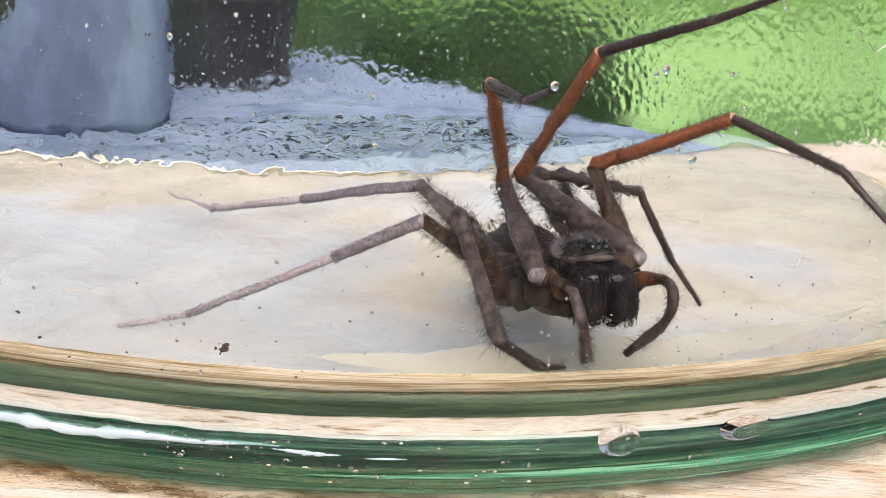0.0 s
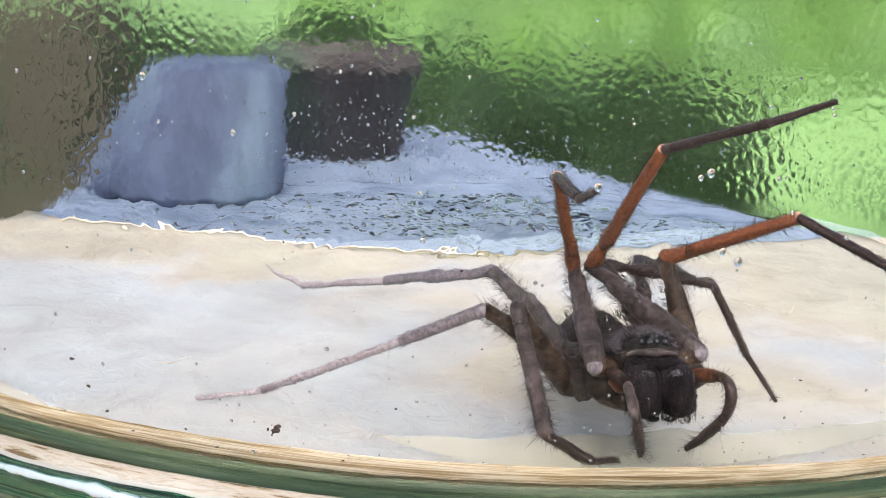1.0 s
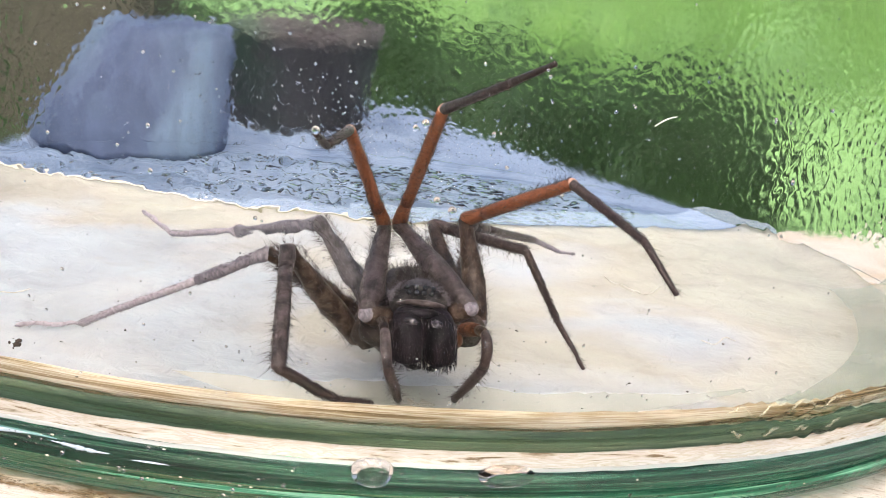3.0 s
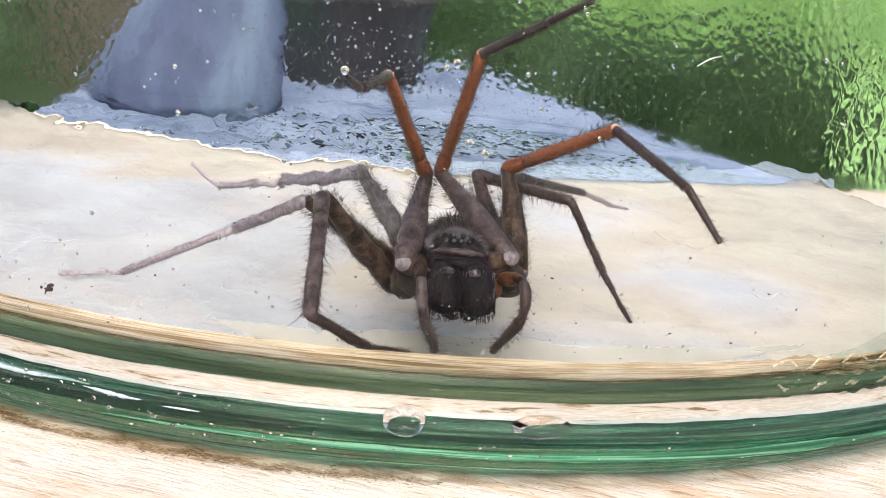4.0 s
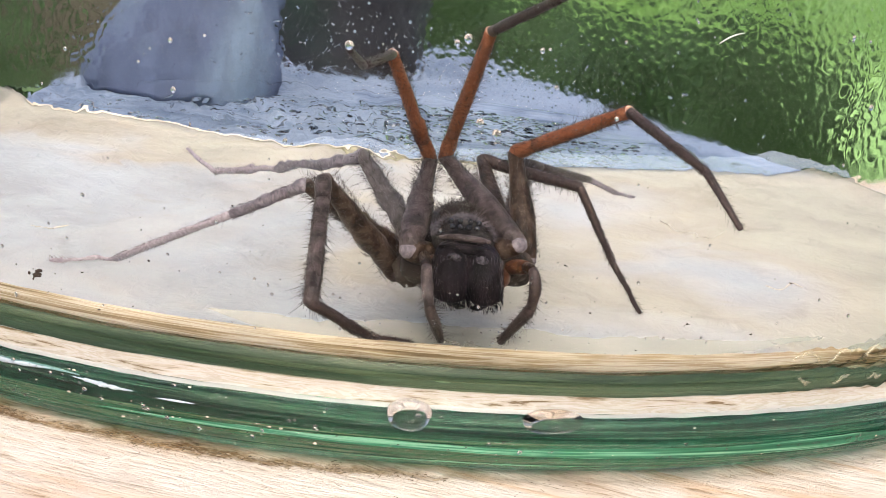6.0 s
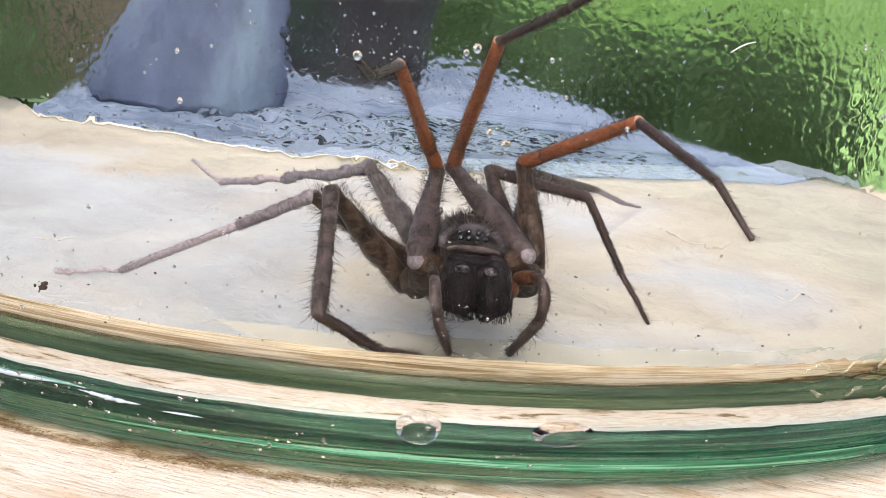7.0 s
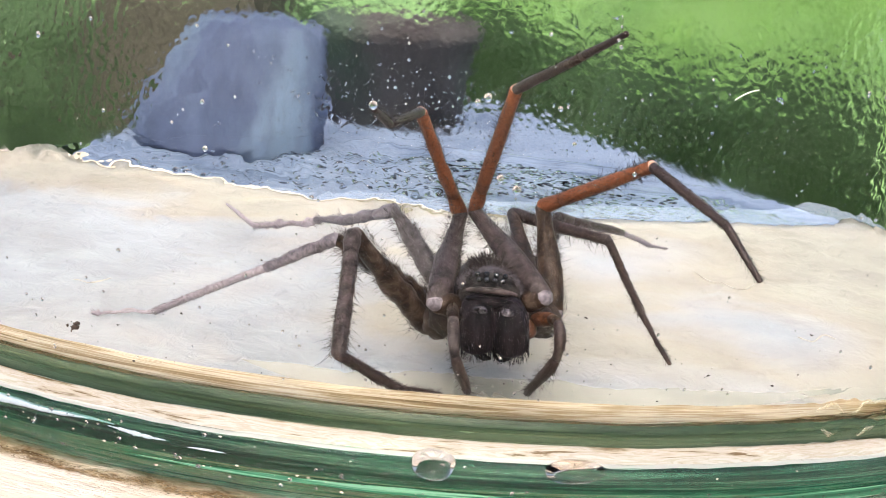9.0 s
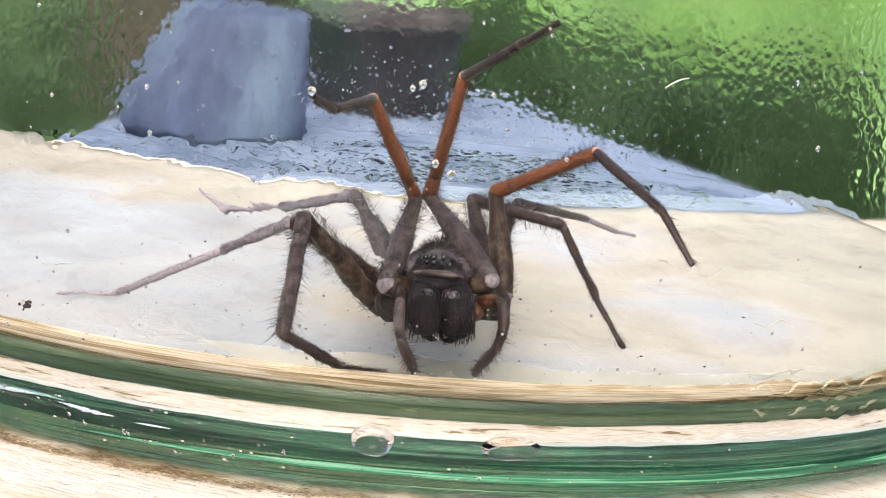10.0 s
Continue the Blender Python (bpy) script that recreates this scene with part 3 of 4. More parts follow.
ground = part("ground", bm, M_GRASS)
tagged(ground, "green lawn with painted sun and shade patches, far below the table", "lawn", kind="structure")


EDGE = ((-90, 37.0), (-60, 32.0), (-46, 27.5), (-28, 23.0), (-16, 18.8), (-5, 17.2), (3, 17.5), (15, 20.8), (30, 26.0), (52, 33.0), (90, 42.0))


def table_edge(x):
    """How far back the table's far edge lies at x, curved to fit the camera's view."""
    return float(np.interp(x, [p[0] for p in EDGE], [p[1] for p in EDGE]))


def film_edge(x):
    """How far back the sheet on the jar's floor reaches at x, matched to the table edge in the camera's view."""
    return -97.0 + (table_edge(4.0 + (x - 4.0) / 0.944) + 97.0) * 0.944 + 0.35 * noise.noise(Vector((x * 0.16, 7, 0)))


def board(name, x0, x1, y0, y1, top, thick, mat, edge=lambda x: 0.0, parent=None, near=None):
    """A board with a slightly uneven, rounded far edge; near gives its near edge at x where that is not straight."""
    bm = bmesh.new()
    n = 240
    prof = [(0, -thick), (0, -1.2), (0.25, -0.45), (0.8, -0.1), (1.8, 0)]
    rows = []
    for i in range(n + 1):
        x = x0 + (x1 - x0) * i / n
        e = y1 + edge(x)
        w = 0.35 * noise.noise(Vector((x * 0.09, 3.3, 0)))
        back = [bm.verts.new(mm(x, e + w - dy, top + dz)) for dy, dz in prof]
        f = near(x) if near else y0
        front = [bm.verts.new(mm(x, f, top)), bm.verts.new(mm(x, f, top - thick))]
        rows.append(back + front)
    k = len(rows[0])
    for a, b in zip(rows, rows[1:]):
        for j in range(k):
            bm.faces.new((a[j], b[j], b[(j + 1) % k], a[(j + 1) % k]))
    bm.faces.new(rows[0])
    bm.faces.new(rows[-1][::-1])
    bmesh.ops.recalc_face_normals(bm, faces=bm.faces[:])
    return part(name, bm, mat, parent, smooth=False)


table = tagged(new("garden_table"), "pale weathered pine table under the jar", "table")
board("plank", -420, 420, -320, 17.0, 0.0, 24, M_WOOD, lambda x: table_edge(x) - 17.0, table)
for lx in (-360, 360):
    part("leg", tube([(lx * MM, -0.28, -0.03), (lx * MM, -0.28, -0.74)], [0.03, 0.028]), M_WOOD, table)
    part("leg", tube([(lx * MM, -0.02, -0.03), (lx * MM, -0.02, -0.74)], [0.03, 0.028]), M_WOOD, table)
# Blue board added to stand in for sky mirrored beyond the table.
bench = tagged(new("bench"), "low pale blue board added for a sky reflection, behind the table", "bench")
board("plank", -45, 74, 45, 122, -2, 20, M_BLUE, lambda x: -max(0.0, min(1.0, (x - 6) / 40)) ** 0.85 * 81, bench, lambda x: table_edge(x) + 0.7)
part("leg", tube([(-0.02, 0.085, -0.02), (-0.02, 0.085, -0.74)], [0.025, 0.025]), M_BLUE, bench)
part("leg", tube([(0.02, 0.085, -0.02), (0.02, 0.085, -0.74)], [0.025, 0.025]), M_BLUE, bench)

# Unseen wall added behind the camera to darken reflections.
bm = bmesh.new()
bmesh.ops.create_cube(bm, size=1.0, matrix=Matrix.Translation((0, -2.6, -0.15)) @ Matrix.Diagonal((9.0, 0.3, 1.18, 1)))
tagged(part("sky_block_wall", bm, surface("brown_render", [(0.40, (0.22, 0.18, 0.15)), (0.60, (0.34, 0.29, 0.24))], 4, 0.9, bump_by=0.4, bump_at=0.01), smooth=False), "unseen brown wall added to block low sky behind the camera", "wall", kind="structure")

# ---- the jar ----
jar = tagged(new("glass_jar"), "clear glass jar with a thick green base on the table", "jar")
part("wall", lathe([(49.9, 5.3), (50.0, 9), (50.0, 88), (46, 98), (46, 112)], 160), M_WALL, jar)
part("jar_floor", lathe([(0.0, 1.0), (20, 1.02), (38, 1.08), (41.5, 1.15)], 128), M_FLOOR, jar, "wet glass floor")


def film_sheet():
    """A pale sheet painting haze onto the floor, with an uneven far border."""
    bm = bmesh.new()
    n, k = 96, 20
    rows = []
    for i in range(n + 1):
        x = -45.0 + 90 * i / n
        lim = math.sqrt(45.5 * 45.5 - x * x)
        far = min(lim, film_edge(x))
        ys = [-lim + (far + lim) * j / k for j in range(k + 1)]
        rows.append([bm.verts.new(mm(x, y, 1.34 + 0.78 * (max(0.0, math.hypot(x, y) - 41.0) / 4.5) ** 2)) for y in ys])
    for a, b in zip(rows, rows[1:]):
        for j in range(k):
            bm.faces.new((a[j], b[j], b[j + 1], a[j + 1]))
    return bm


# Cream tube painting in the highlight along the floor's far edge.
border = []
for i in range(91):
    x = -39.5 + 41.5 * i / 90
    border.append(mm(x, film_edge(x), 1.36))
part("film_border", tube(border, [(0.17 * (1 - 0.72 * i / 90) + 0.05 * noise.noise(Vector((i * 0.3, 14, 0)))) * MM for i in range(91)], 8), M_BORDER, jar, "cream line painting the highlight along the floor's far edge")
# Olive tube drawn as the shadow line beside the cream edge.
border = []
for i in range(71):
    x = -16 + 32 * i / 70
    border.append(mm(x, film_edge(x) - 0.9 + 0.5 * noise.noise(Vector((x * 0.22, 12, 0))), 1.33))
part("film_shadow_line", tube(border, [(0.14 + 0.10 * noise.noise(Vector((i * 0.3, 17, 0)))) * math.sin(math.pi * (0.04 + 0.92 * i / 70)) * MM for i in range(71)], 8), M_OLIVE, jar, "thin olive line drawn as a shadow along the floor's far edge")
# Strip whose bluish colour paints in the sky mirrored by the floor.
bm = bmesh.new()
rows = []
for i in range(81):
    x = -20 + 62 * i / 80
    y0 = min(film_edge(x) + 0.2, math.sqrt(46 * 46 - x * x) - 1.0)
    y1 = min(y0 + min(1.0, 0.05 + i / 30) * (5.5 + 1.5 * i / 80) + min(1.0, i / 20) * 1.4 * noise.noise(Vector((x * 0.2, 21, 0))), math.sqrt(46.5 * 46.5 - x * x))
    rows.append([bm.verts.new(mm(x, y0 + (y1 - y0) * j / 8, 1.36 + 0.8 * (max(0.0, math.hypot(x, y0 + (y1 - y0) * j / 8) - 41.0) / 4.5) ** 2)) for j in range(9)])
for a, b in zip(rows, rows[1:]):
    for j in range(8):
        bm.faces.new((a[j], b[j], b[j + 1], a[j + 1]))
part("sky_strip", bm, M_SKYSTRIP, jar, "bluish strip painting reflected sky along the floor's far edge")
part("back_fillet", lathe([(41.5, 1.15), (45, 1.25), (47.0, 1.5), (48.5, 2.6), (49.9, 5.3)], 80, 0, 180), M_CLEAR, jar)
part("film", film_sheet(), M_HAZE, jar, "milky sheet painting haze and reflected sky on the floor")
part("back_film", lathe([(47.6, 1.4), (47.6, 1.41), (47.6, 3.0), (47.6, 6.5), (47.6, 87.9), (47.6, 88), (47.8, 88), (47.8, 87.9), (47.8, 6.5), (47.8, 3.0), (47.8, 1.41), (47.8, 1.4)], 130, -16, 196, closed=True), M_FILM, jar, "wet rippled inside of the glass").visible_shadow = False
part("water_skin", lathe([(49.64, 4.8), (49.64, 4.805), (49.64, 20), (49.64, 85.99), (49.64, 86), (49.74, 86), (49.74, 85.99), (49.74, 20), (49.74, 4.805), (49.74, 4.8)], 160, 190, 350, closed=True), M_RUN, jar, "thin rippled skin of water").visible_shadow = False
bm = bmesh.new()
rows = []
for i in range(121):
    a = radians(256 + 58 * i / 120)
    pinch = min(1.0, i / 25)
    r0 = 35.6 - pinch * (1.7 + 1.2 * noise.noise(Vector((a * 7, 2, 0))) + 0.15 * noise.noise(Vector((a * 40, 2, 0))))
    r1 = 35.6 + min(1.0, i / 25) * 3.2
    r0 = r1 - (r1 - r0) * min(1.0, (120 - i) / 60)
    rows.append([bm.verts.new(mm((r0 + (r1 - r0) * j / 3) * math.cos(a), (r0 + (r1 - r0) * j / 3) * math.sin(a), 1.385)) for j in range(4)])
for a, b in zip(rows, rows[1:]):
    for j in range(3):
        bm.faces.new((a[j], b[j], b[j + 1], a[j + 1]))
part("grey_strip", bm, M_FILLET, jar, "grey-green strip on the floor").visible_shadow = False
part("fillet", lathe([(40.9, 1.5), (43.5, 1.8), (45.2, 2.4), (46.4, 3.2)], 128, 180, 360, wobble=0.04), M_FILLET, jar, "grey-green rounded edge of the floor")
part("brown_ring", lathe([(46.4, 3.2), (47.4, 4.0), (48.6, 4.9), (49.35, 5.3), (49.5, 6.1)], 900, 185, 355, wobble=0.07, marks=0.55), M_BROWNRING, jar, "brown streaked ring of glass painted as refracted wood")
part("brown_ring_line", lathe([(47.35, 4.13), (47.75, 4.45), (48.05, 4.68)], 600, 190, 350, wobble=0.10), M_BROWNLINE, jar, "darker brown line in the streaked ring").visible_shadow = False
pale_line = []
for i in range(161):
    a = radians(226 + 74 * i / 160)
    rr = 46.25 + 0.10 * noise.noise(Vector((a * 40, 6, 0)))
    pale_line.append(mm(rr * math.cos(a), rr * math.sin(a), 3.32 + 0.06 * noise.noise(Vector((a * 60, 1, 0)))))
part("pale_edge", tube(pale_line, [max(0.03, 0.13 + 0.13 * noise.noise(Vector((i * 0.35, 31, 0)))) * math.sin(math.pi * (0.03 + 0.94 * i / 160)) ** 0.5 * MM for i in range(161)], 8), M_BORDER, jar, "pale uneven line round the floor")
for wrinkle in (((20.7, -3.0), (21.5, -4.9), (22.5, -5.7), (23.7, -7.4), (25.3, -4.6)), ((25.5, -18.7), (26.3, -19.4), (27.5, -17.5), (28.1, -18.2)), ((-22.4, -22.7), (-21.3, -22.8), (-20.4, -21.5))):
    line = curve_points([mm(x, y, 1.36) for x, y in wrinkle], 6)
    part("film_wrinkle", tube(line, [(0.03 + 0.06 * abs(noise.noise(Vector((i * 0.5, wrinkle[0][0], 0))))) * MM for i in range(len(line))], 6), M_WRINKLE, jar, "thin wrinkle in the milky sheet")
part("bead", lathe([(49.8, 4.24), (49.95, 4.45), (50.02, 4.75), (49.95, 5.05), (49.8, 5.26)], 900, 185, 355, wobble=0.06, marks=0.38), M_BEAD, jar, "muted green glass band")
part("shoulder", lathe([(49.75, 4.2), (49.8, 3.8), (50.05, 3.56)], 300, 180, 360, wobble=0.03), M_SHOULDER, jar, "clear glass band with the wood's cream painted in")
part("lip", lathe([(50.06, 3.6), (50.2, 3.57), (50.25, 3.48)], 500, 180, 360, wobble=0.09), M_LIP, jar, "rounded glass lip with a painted white highlight")
HEEL = [(47.9, 0.05)]
for i in range(34):
    z = 0.12 + 3.3 * i / 33
    q = z / 3.45
    HEEL.append((48.2 + 2.05 * (1 - (1 - min(1.0, q / 0.62)) ** 2.2) - 0.35 * max(0.0, q - 0.72) ** 1.2 + 0.05 * math.sin(z * 11.0) * math.sin(z * 2.3 + 0.5), z))
HEEL += [(49.9, 3.5), (49.2, 3.52), (47.6, 2.4), (46.6, 1.1), (46.9, 0.3)]
part("heel", lathe(HEEL, 400, 180, 360, closed=True, wobble=0.05), M_HEEL, jar, "thick green glass heel with light streaks painted into its colour")
# Added band: its slate tint paints how light darkens the heel's top.
part("heel_band", lathe([(50.36, 2.58), (50.39, 2.9), (50.39, 3.2), (50.29, 3.46)], 400, 180, 360, wobble=0.07), M_SLATE, jar, "slate green band painting the darker upper edge of the heel")
# Mint bands whose colour stands in for light passing through the heel.
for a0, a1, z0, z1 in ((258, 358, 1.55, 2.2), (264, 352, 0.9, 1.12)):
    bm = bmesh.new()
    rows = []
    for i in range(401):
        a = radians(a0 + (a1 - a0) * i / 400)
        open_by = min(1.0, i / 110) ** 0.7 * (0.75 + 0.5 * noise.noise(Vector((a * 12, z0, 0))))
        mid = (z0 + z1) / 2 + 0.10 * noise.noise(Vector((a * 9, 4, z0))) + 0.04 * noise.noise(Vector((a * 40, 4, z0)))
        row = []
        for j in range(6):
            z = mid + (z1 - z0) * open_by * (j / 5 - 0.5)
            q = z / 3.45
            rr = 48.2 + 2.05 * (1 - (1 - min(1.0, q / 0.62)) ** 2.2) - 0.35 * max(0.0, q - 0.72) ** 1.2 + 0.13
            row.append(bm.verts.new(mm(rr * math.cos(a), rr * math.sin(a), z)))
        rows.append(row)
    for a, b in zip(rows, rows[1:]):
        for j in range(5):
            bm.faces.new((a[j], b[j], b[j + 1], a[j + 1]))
    part("heel_streak", bm, M_MINT, jar, "mint green band painting light that passes through the heel")
# Pale tubes painting the sky's reflection onto the heel.
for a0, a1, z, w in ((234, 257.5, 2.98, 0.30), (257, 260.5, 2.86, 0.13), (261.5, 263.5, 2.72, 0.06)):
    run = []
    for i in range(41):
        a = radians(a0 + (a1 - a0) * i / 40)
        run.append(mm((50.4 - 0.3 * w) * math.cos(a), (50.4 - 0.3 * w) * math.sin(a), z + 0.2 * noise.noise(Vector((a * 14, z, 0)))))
    part("sky_streak", tube(run, [w * MM * (0.15 + math.sin(math.pi * i / 40)) * (0.75 + 0.55 * noise.noise(Vector((i * 0.55, z * 3, 1)))) for i in range(41)], 8), M_STREAK, jar, "bluish white streak painting reflected sky on the heel")
part("back_heel", lathe([(41.5, 0.3), (46.9, 0.3), (47.9, 0.05), (49.7, 0.85), (50.3, 2.2), (49.9, 3.5), (49.8, 4.2), (49.9, 5.3)], 160, 0, 180), M_CLEAR, jar, "clear glass heel")

# moulded marks: worn raised strokes over the brown ring and the green band
for i in range(4):
    at = 20.5 + 1.9 * i
    for r0, z0, wide, tall in ((0.075, 5.80, 0.70, 0.30), (0.12, 4.84, 0.44, -0.10)):
        bar = []
        for k in range(25):
            q = k / 24
            px = at + wide * (2 * q - 1) + 0.30 * noise.noise(Vector((q * 3, i * 5.0, z0)))
            bar.append(mm(px, -math.sqrt(49.93 ** 2 - px * px), z0 + tall * math.sin(math.pi * q) + (0.35 * (q - 0.5) if i % 2 else -0.1 * (q - 0.5)) + 0.22 * noise.noise(Vector((q * 4, i * 7.0, z0)))))
        part("embossed_bar", tube(bar, [r0 * MM * (0.2 + 0.8 * math.sin(math.pi * k / 24) ** 0.5) for k in range(25)], 10), M_EMBOSS, jar, "raised moulded bar")

# ---- the spider ----
spider = tagged(new("house_spider"), "large brown hairy house spider standing inside the jar", "spider")
bm = blob(mm(4.65, -35.4, 6.3), mm(2.6, 3.1, 1.4), (0.03, -1, 0.1), 4, 0.06, 1)
blob(mm(4.8, -38.3, 7.7), mm(1.6, 2.15, 1.2), (0.03, -1, 0.14), 4, 0.05, 3, bm)
carapace = part("carapace", bm, M_HEAD, spider, "grey-brown hairy carapace")
part("sternum", blob(mm(4.7, -36.2, 5.1), mm(2.3, 3.6, 1.0), (0.03, -1, 0.1), 3, 0.06, 4), M_FEMUR, spider)
part("abdomen", blob(mm(4.4, -27.8, 4.7), mm(2.3, 4.6, 2.1), (0, -1, 0.12), 4, 0.08, 2), M_ABDO, spider, "mottled brown abdomen")
part("clypeus", tube([mm(3.65, -39.75, 8.1), mm(4.2, -40.25, 8.3), mm(4.9, -40.4, 8.36), mm(5.6, -40.3, 8.3), mm(6.1, -39.8, 8.1)], [0.10 * MM, 0.16 * MM, 0.17 * MM, 0.16 * MM, 0.10 * MM], 10), M_FEMUR_GREY, spider, "lilac-grey brow under the eyes")
# Dark strip added to close the light gap between brow and jaws.
part("gap_strip", blob(mm(5.0, -40.72, 7.88), mm(1.35, 0.30, 0.26), sub=3, lumps=0.1), M_CHEL, spider, "dark strip added in the gap above the jaws")
part("maxilla", blob(mm(3.35, -39.6, 6.5), mm(0.45, 0.5, 0.55), sub=3, lumps=0.1), M_RUST, spider, "rust-brown mouthpart")
part("maxilla", blob(mm(6.95, -39.1, 6.2), mm(0.38, 0.6, 0.5), sub=3, lumps=0.06), M_RUST, spider, "rust-brown mouthpart")
for cx, cy, cz, cr in ((2.75, -38.1, 6.0, 0.95), (2.3, -36.3, 5.2, 0.95), (2.3, -34.2, 5.0, 1.0), (2.8, -32.4, 5.0, 1.0), (7.2, -38.0, 6.4, 1.0), (7.6, -36.2, 5.9, 1.05), (7.2, -34.2, 5.3, 1.05), (6.7, -32.4, 5.2, 1.0)):
    part("coxa", blob(mm(cx, cy, cz), mm(cr, cr * 0.95, cr * 0.9), sub=3, lumps=0.25, seed=cx + cy), M_ABDO, spider, "dark brown leg base")
for sx in (-1, 1):
    ch = curve_points([mm(5.0 + sx * 0.72, -39.6, 7.45), mm(5.1 + sx * 0.78, -40.6, 7.15), mm(5.2 + sx * 0.82, -41.0, 6.4), mm(5.25 + sx * 0.86, -40.8, 5.6)], 5)
    c = part("chelicera", tube(ch, [0.6 * MM, 0.76 * MM, 0.82 * MM, 0.85 * MM] + [0.88 * MM] * 9 + [0.88 * MM, 0.86 * MM, 0.72 * MM], 20), M_CHEL, spider, "black-brown hairy chelicera")
    # Pale bump added to paint the sky's highlight on the jaw.
    part("highlight_bump", blob(mm(5.09 + sx * 0.68, -41.28, 7.56), mm(0.36, 0.24, 0.24), sub=3, lumps=0.15, seed=sx), M_KNOB_DARK, c, "pale bump painting a sky highlight on the jaw")
    part("fang", tube([mm(5.25 + sx * 0.8, -40.8, 5.3), mm(5.3 + sx * 0.45, -41.0, 5.12), mm(5.3 + sx * 0.15, -41.0, 5.1)], [0.25 * MM, 0.17 * MM, 0.06 * MM], 8), M_EYE, c)
for ex, ey, ez, er in ((-0.2, -40.28, 8.86, 0.15), (0.2, -40.28, 8.86, 0.15), (-0.58, -40.15, 8.82, 0.14), (0.58, -40.15, 8.82, 0.14), (-0.24, -39.95, 9.06, 0.14), (0.24, -39.95, 9.06, 0.14), (-0.68, -39.75, 8.98, 0.13), (0.68, -39.75, 8.98, 0.13)):
    part("eye", blob(mm(4.8 + ex, ey, ez), mm(er, er, er), sub=2, lumps=0), M_EYE, spider)

rng = random.Random(7)


def hairs(segments, count, length, thick, long=0.0, lie=0.0):
    """Fine tapered bristles standing off limbs: segments of (start, end, radius)."""
    bm = bmesh.new()
    total = sum((b - a).length for a, b, r in segments)
    for a, b, r in segments:
        d = (b - a).normalized()
        s = d.orthogonal().normalized()
        u = d.cross(s)
        for _ in range(int(count * (b - a).length / total)):
            t, w = rng.random(), rng.uniform(0, 2 * math.pi)
            out = s * math.cos(w) + u * math.sin(w)
            p = a.lerp(b, t) + out * r * (0.85 + 0.17 * lie)
            way = (out * (1 - 0.8 * lie) + d * (rng.uniform(0.2, 0.9) + lie) + Vector((rng.uniform(-.25, .25), rng.uniform(-.25, .25), rng.uniform(-.25, .25)))).normalized()
            q = p + way * length * rng.uniform(0.5, 1.25) * (2.0 if rng.random() < long else 1.0)
            k = way.orthogonal().normalized() * thick
            l = way.cross(k)
            base = [bm.verts.new(p + k), bm.verts.new(p - k * 0.5 + l * 0.87), bm.verts.new(p - k * 0.5 - l * 0.87)]
            tip = bm.verts.new(q)
            for i in range(3):
                bm.faces.new((base[i], base[(i + 1) % 3], tip))
    return bm


def coat(centre, size, axis, count, length, thick, front=1.0):
    """Hairs lying back over the upper side of a rounded body; centre and size in millimetres."""
    bm = bmesh.new()
    turn = Vector(axis).to_track_quat("Y", "Z").to_matrix()
    for _ in range(count):
        h, w = rng.uniform(0.1, 1.0), rng.uniform(0, 2 * math.pi)
        q = math.sqrt(1 - h * h)
        unit = Vector((q * math.cos(w), q * math.sin(w), h))
        if unit.y > front:
            continue
        p = (Vector(centre) + turn @ Vector((unit.x * size[0], unit.y * size[1], unit.z * size[2]))) * MM
        out = (turn @ Vector((unit.x / size[0], unit.y / size[1], unit.z / size[2]))).normalized()
        way = (out * rng.uniform(0.15, 0.7) + Vector((rng.gauss(0, 0.4), 0.6 + rng.gauss(0, 0.4), rng.gauss(0, 0.3)))).normalized()
        k = way.orthogonal().normalized() * thick
        l = way.cross(k)
        base = [bm.verts.new(p + k), bm.verts.new(p - k * 0.5 + l * 0.87), bm.verts.new(p - k * 0.5 - l * 0.87)]
        tip = bm.verts.new(p + way * length * rng.uniform(0.5, 1.3))
        for i in range(3):
            bm.faces.new((base[i], base[(i + 1) % 3], tip))
    return bm


def limb_part(name, a, b, r0, r1, mat, parent, bulge=0.0):
    a, b = Vector(a), Vector(b)
    n = 9
    pts, rad = [], []
    for i in range(n):
        t = i / (n - 1)
        pts.append(a.lerp(b, t))
        rad.append((r0 + (r1 - r0) * t) * (1 + bulge * math.sin(math.pi * min(1, t * 1.25))) * (1 + 0.05 * noise.noise(pts[-1] * 900)))
    return part(name, tube(pts, rad, 14), mat, parent)


def leg(base, knee, ankle, toe, tip, thick=1.0, tone=None, ends=None, thigh=None):
    """coxa, femur, patella with tibia, metatarsus and tarsus through the leg's joints."""
    b, k, a, t, e = (Vector(p) * MM for p in (base, knee, ankle, toe, tip))
    body = b.lerp(mm(4.7, -36, 6), 0.45)
    w = thick * MM
    ob = part("leg", tube([body, body.lerp(b, 0.5), b], [0.55 * w, 0.62 * w, 0.52 * w], 12), M_FEMUR, spider)
    part("trochanter", blob(b, (0.50 * w, 0.42 * w, 0.46 * w), sub=2, lumps=0.05), M_KNOB, ob, "pale grey joint")
    limb_part("femur", b, k, 0.50 * w, 0.42 * w, thigh or M_FEMUR, ob, 0.42)
    p = k.lerp(a, 0.2)
    limb_part("patella", k, p, 0.42 * w, 0.36 * w, tone or M_TIBIA, ob, 0.1)
    limb_part("tibia", p, a, 0.37 * w, 0.33 * w, tone or M_TIBIA, ob, 0.05)
    limb_part("metatarsus", a, t, 0.27 * w, 0.2 * w, ends or M_META, ob, 0.0)
    limb_part("tarsus", t, e, 0.2 * w, 0.13 * w, ends or M_META, ob, 0.0)
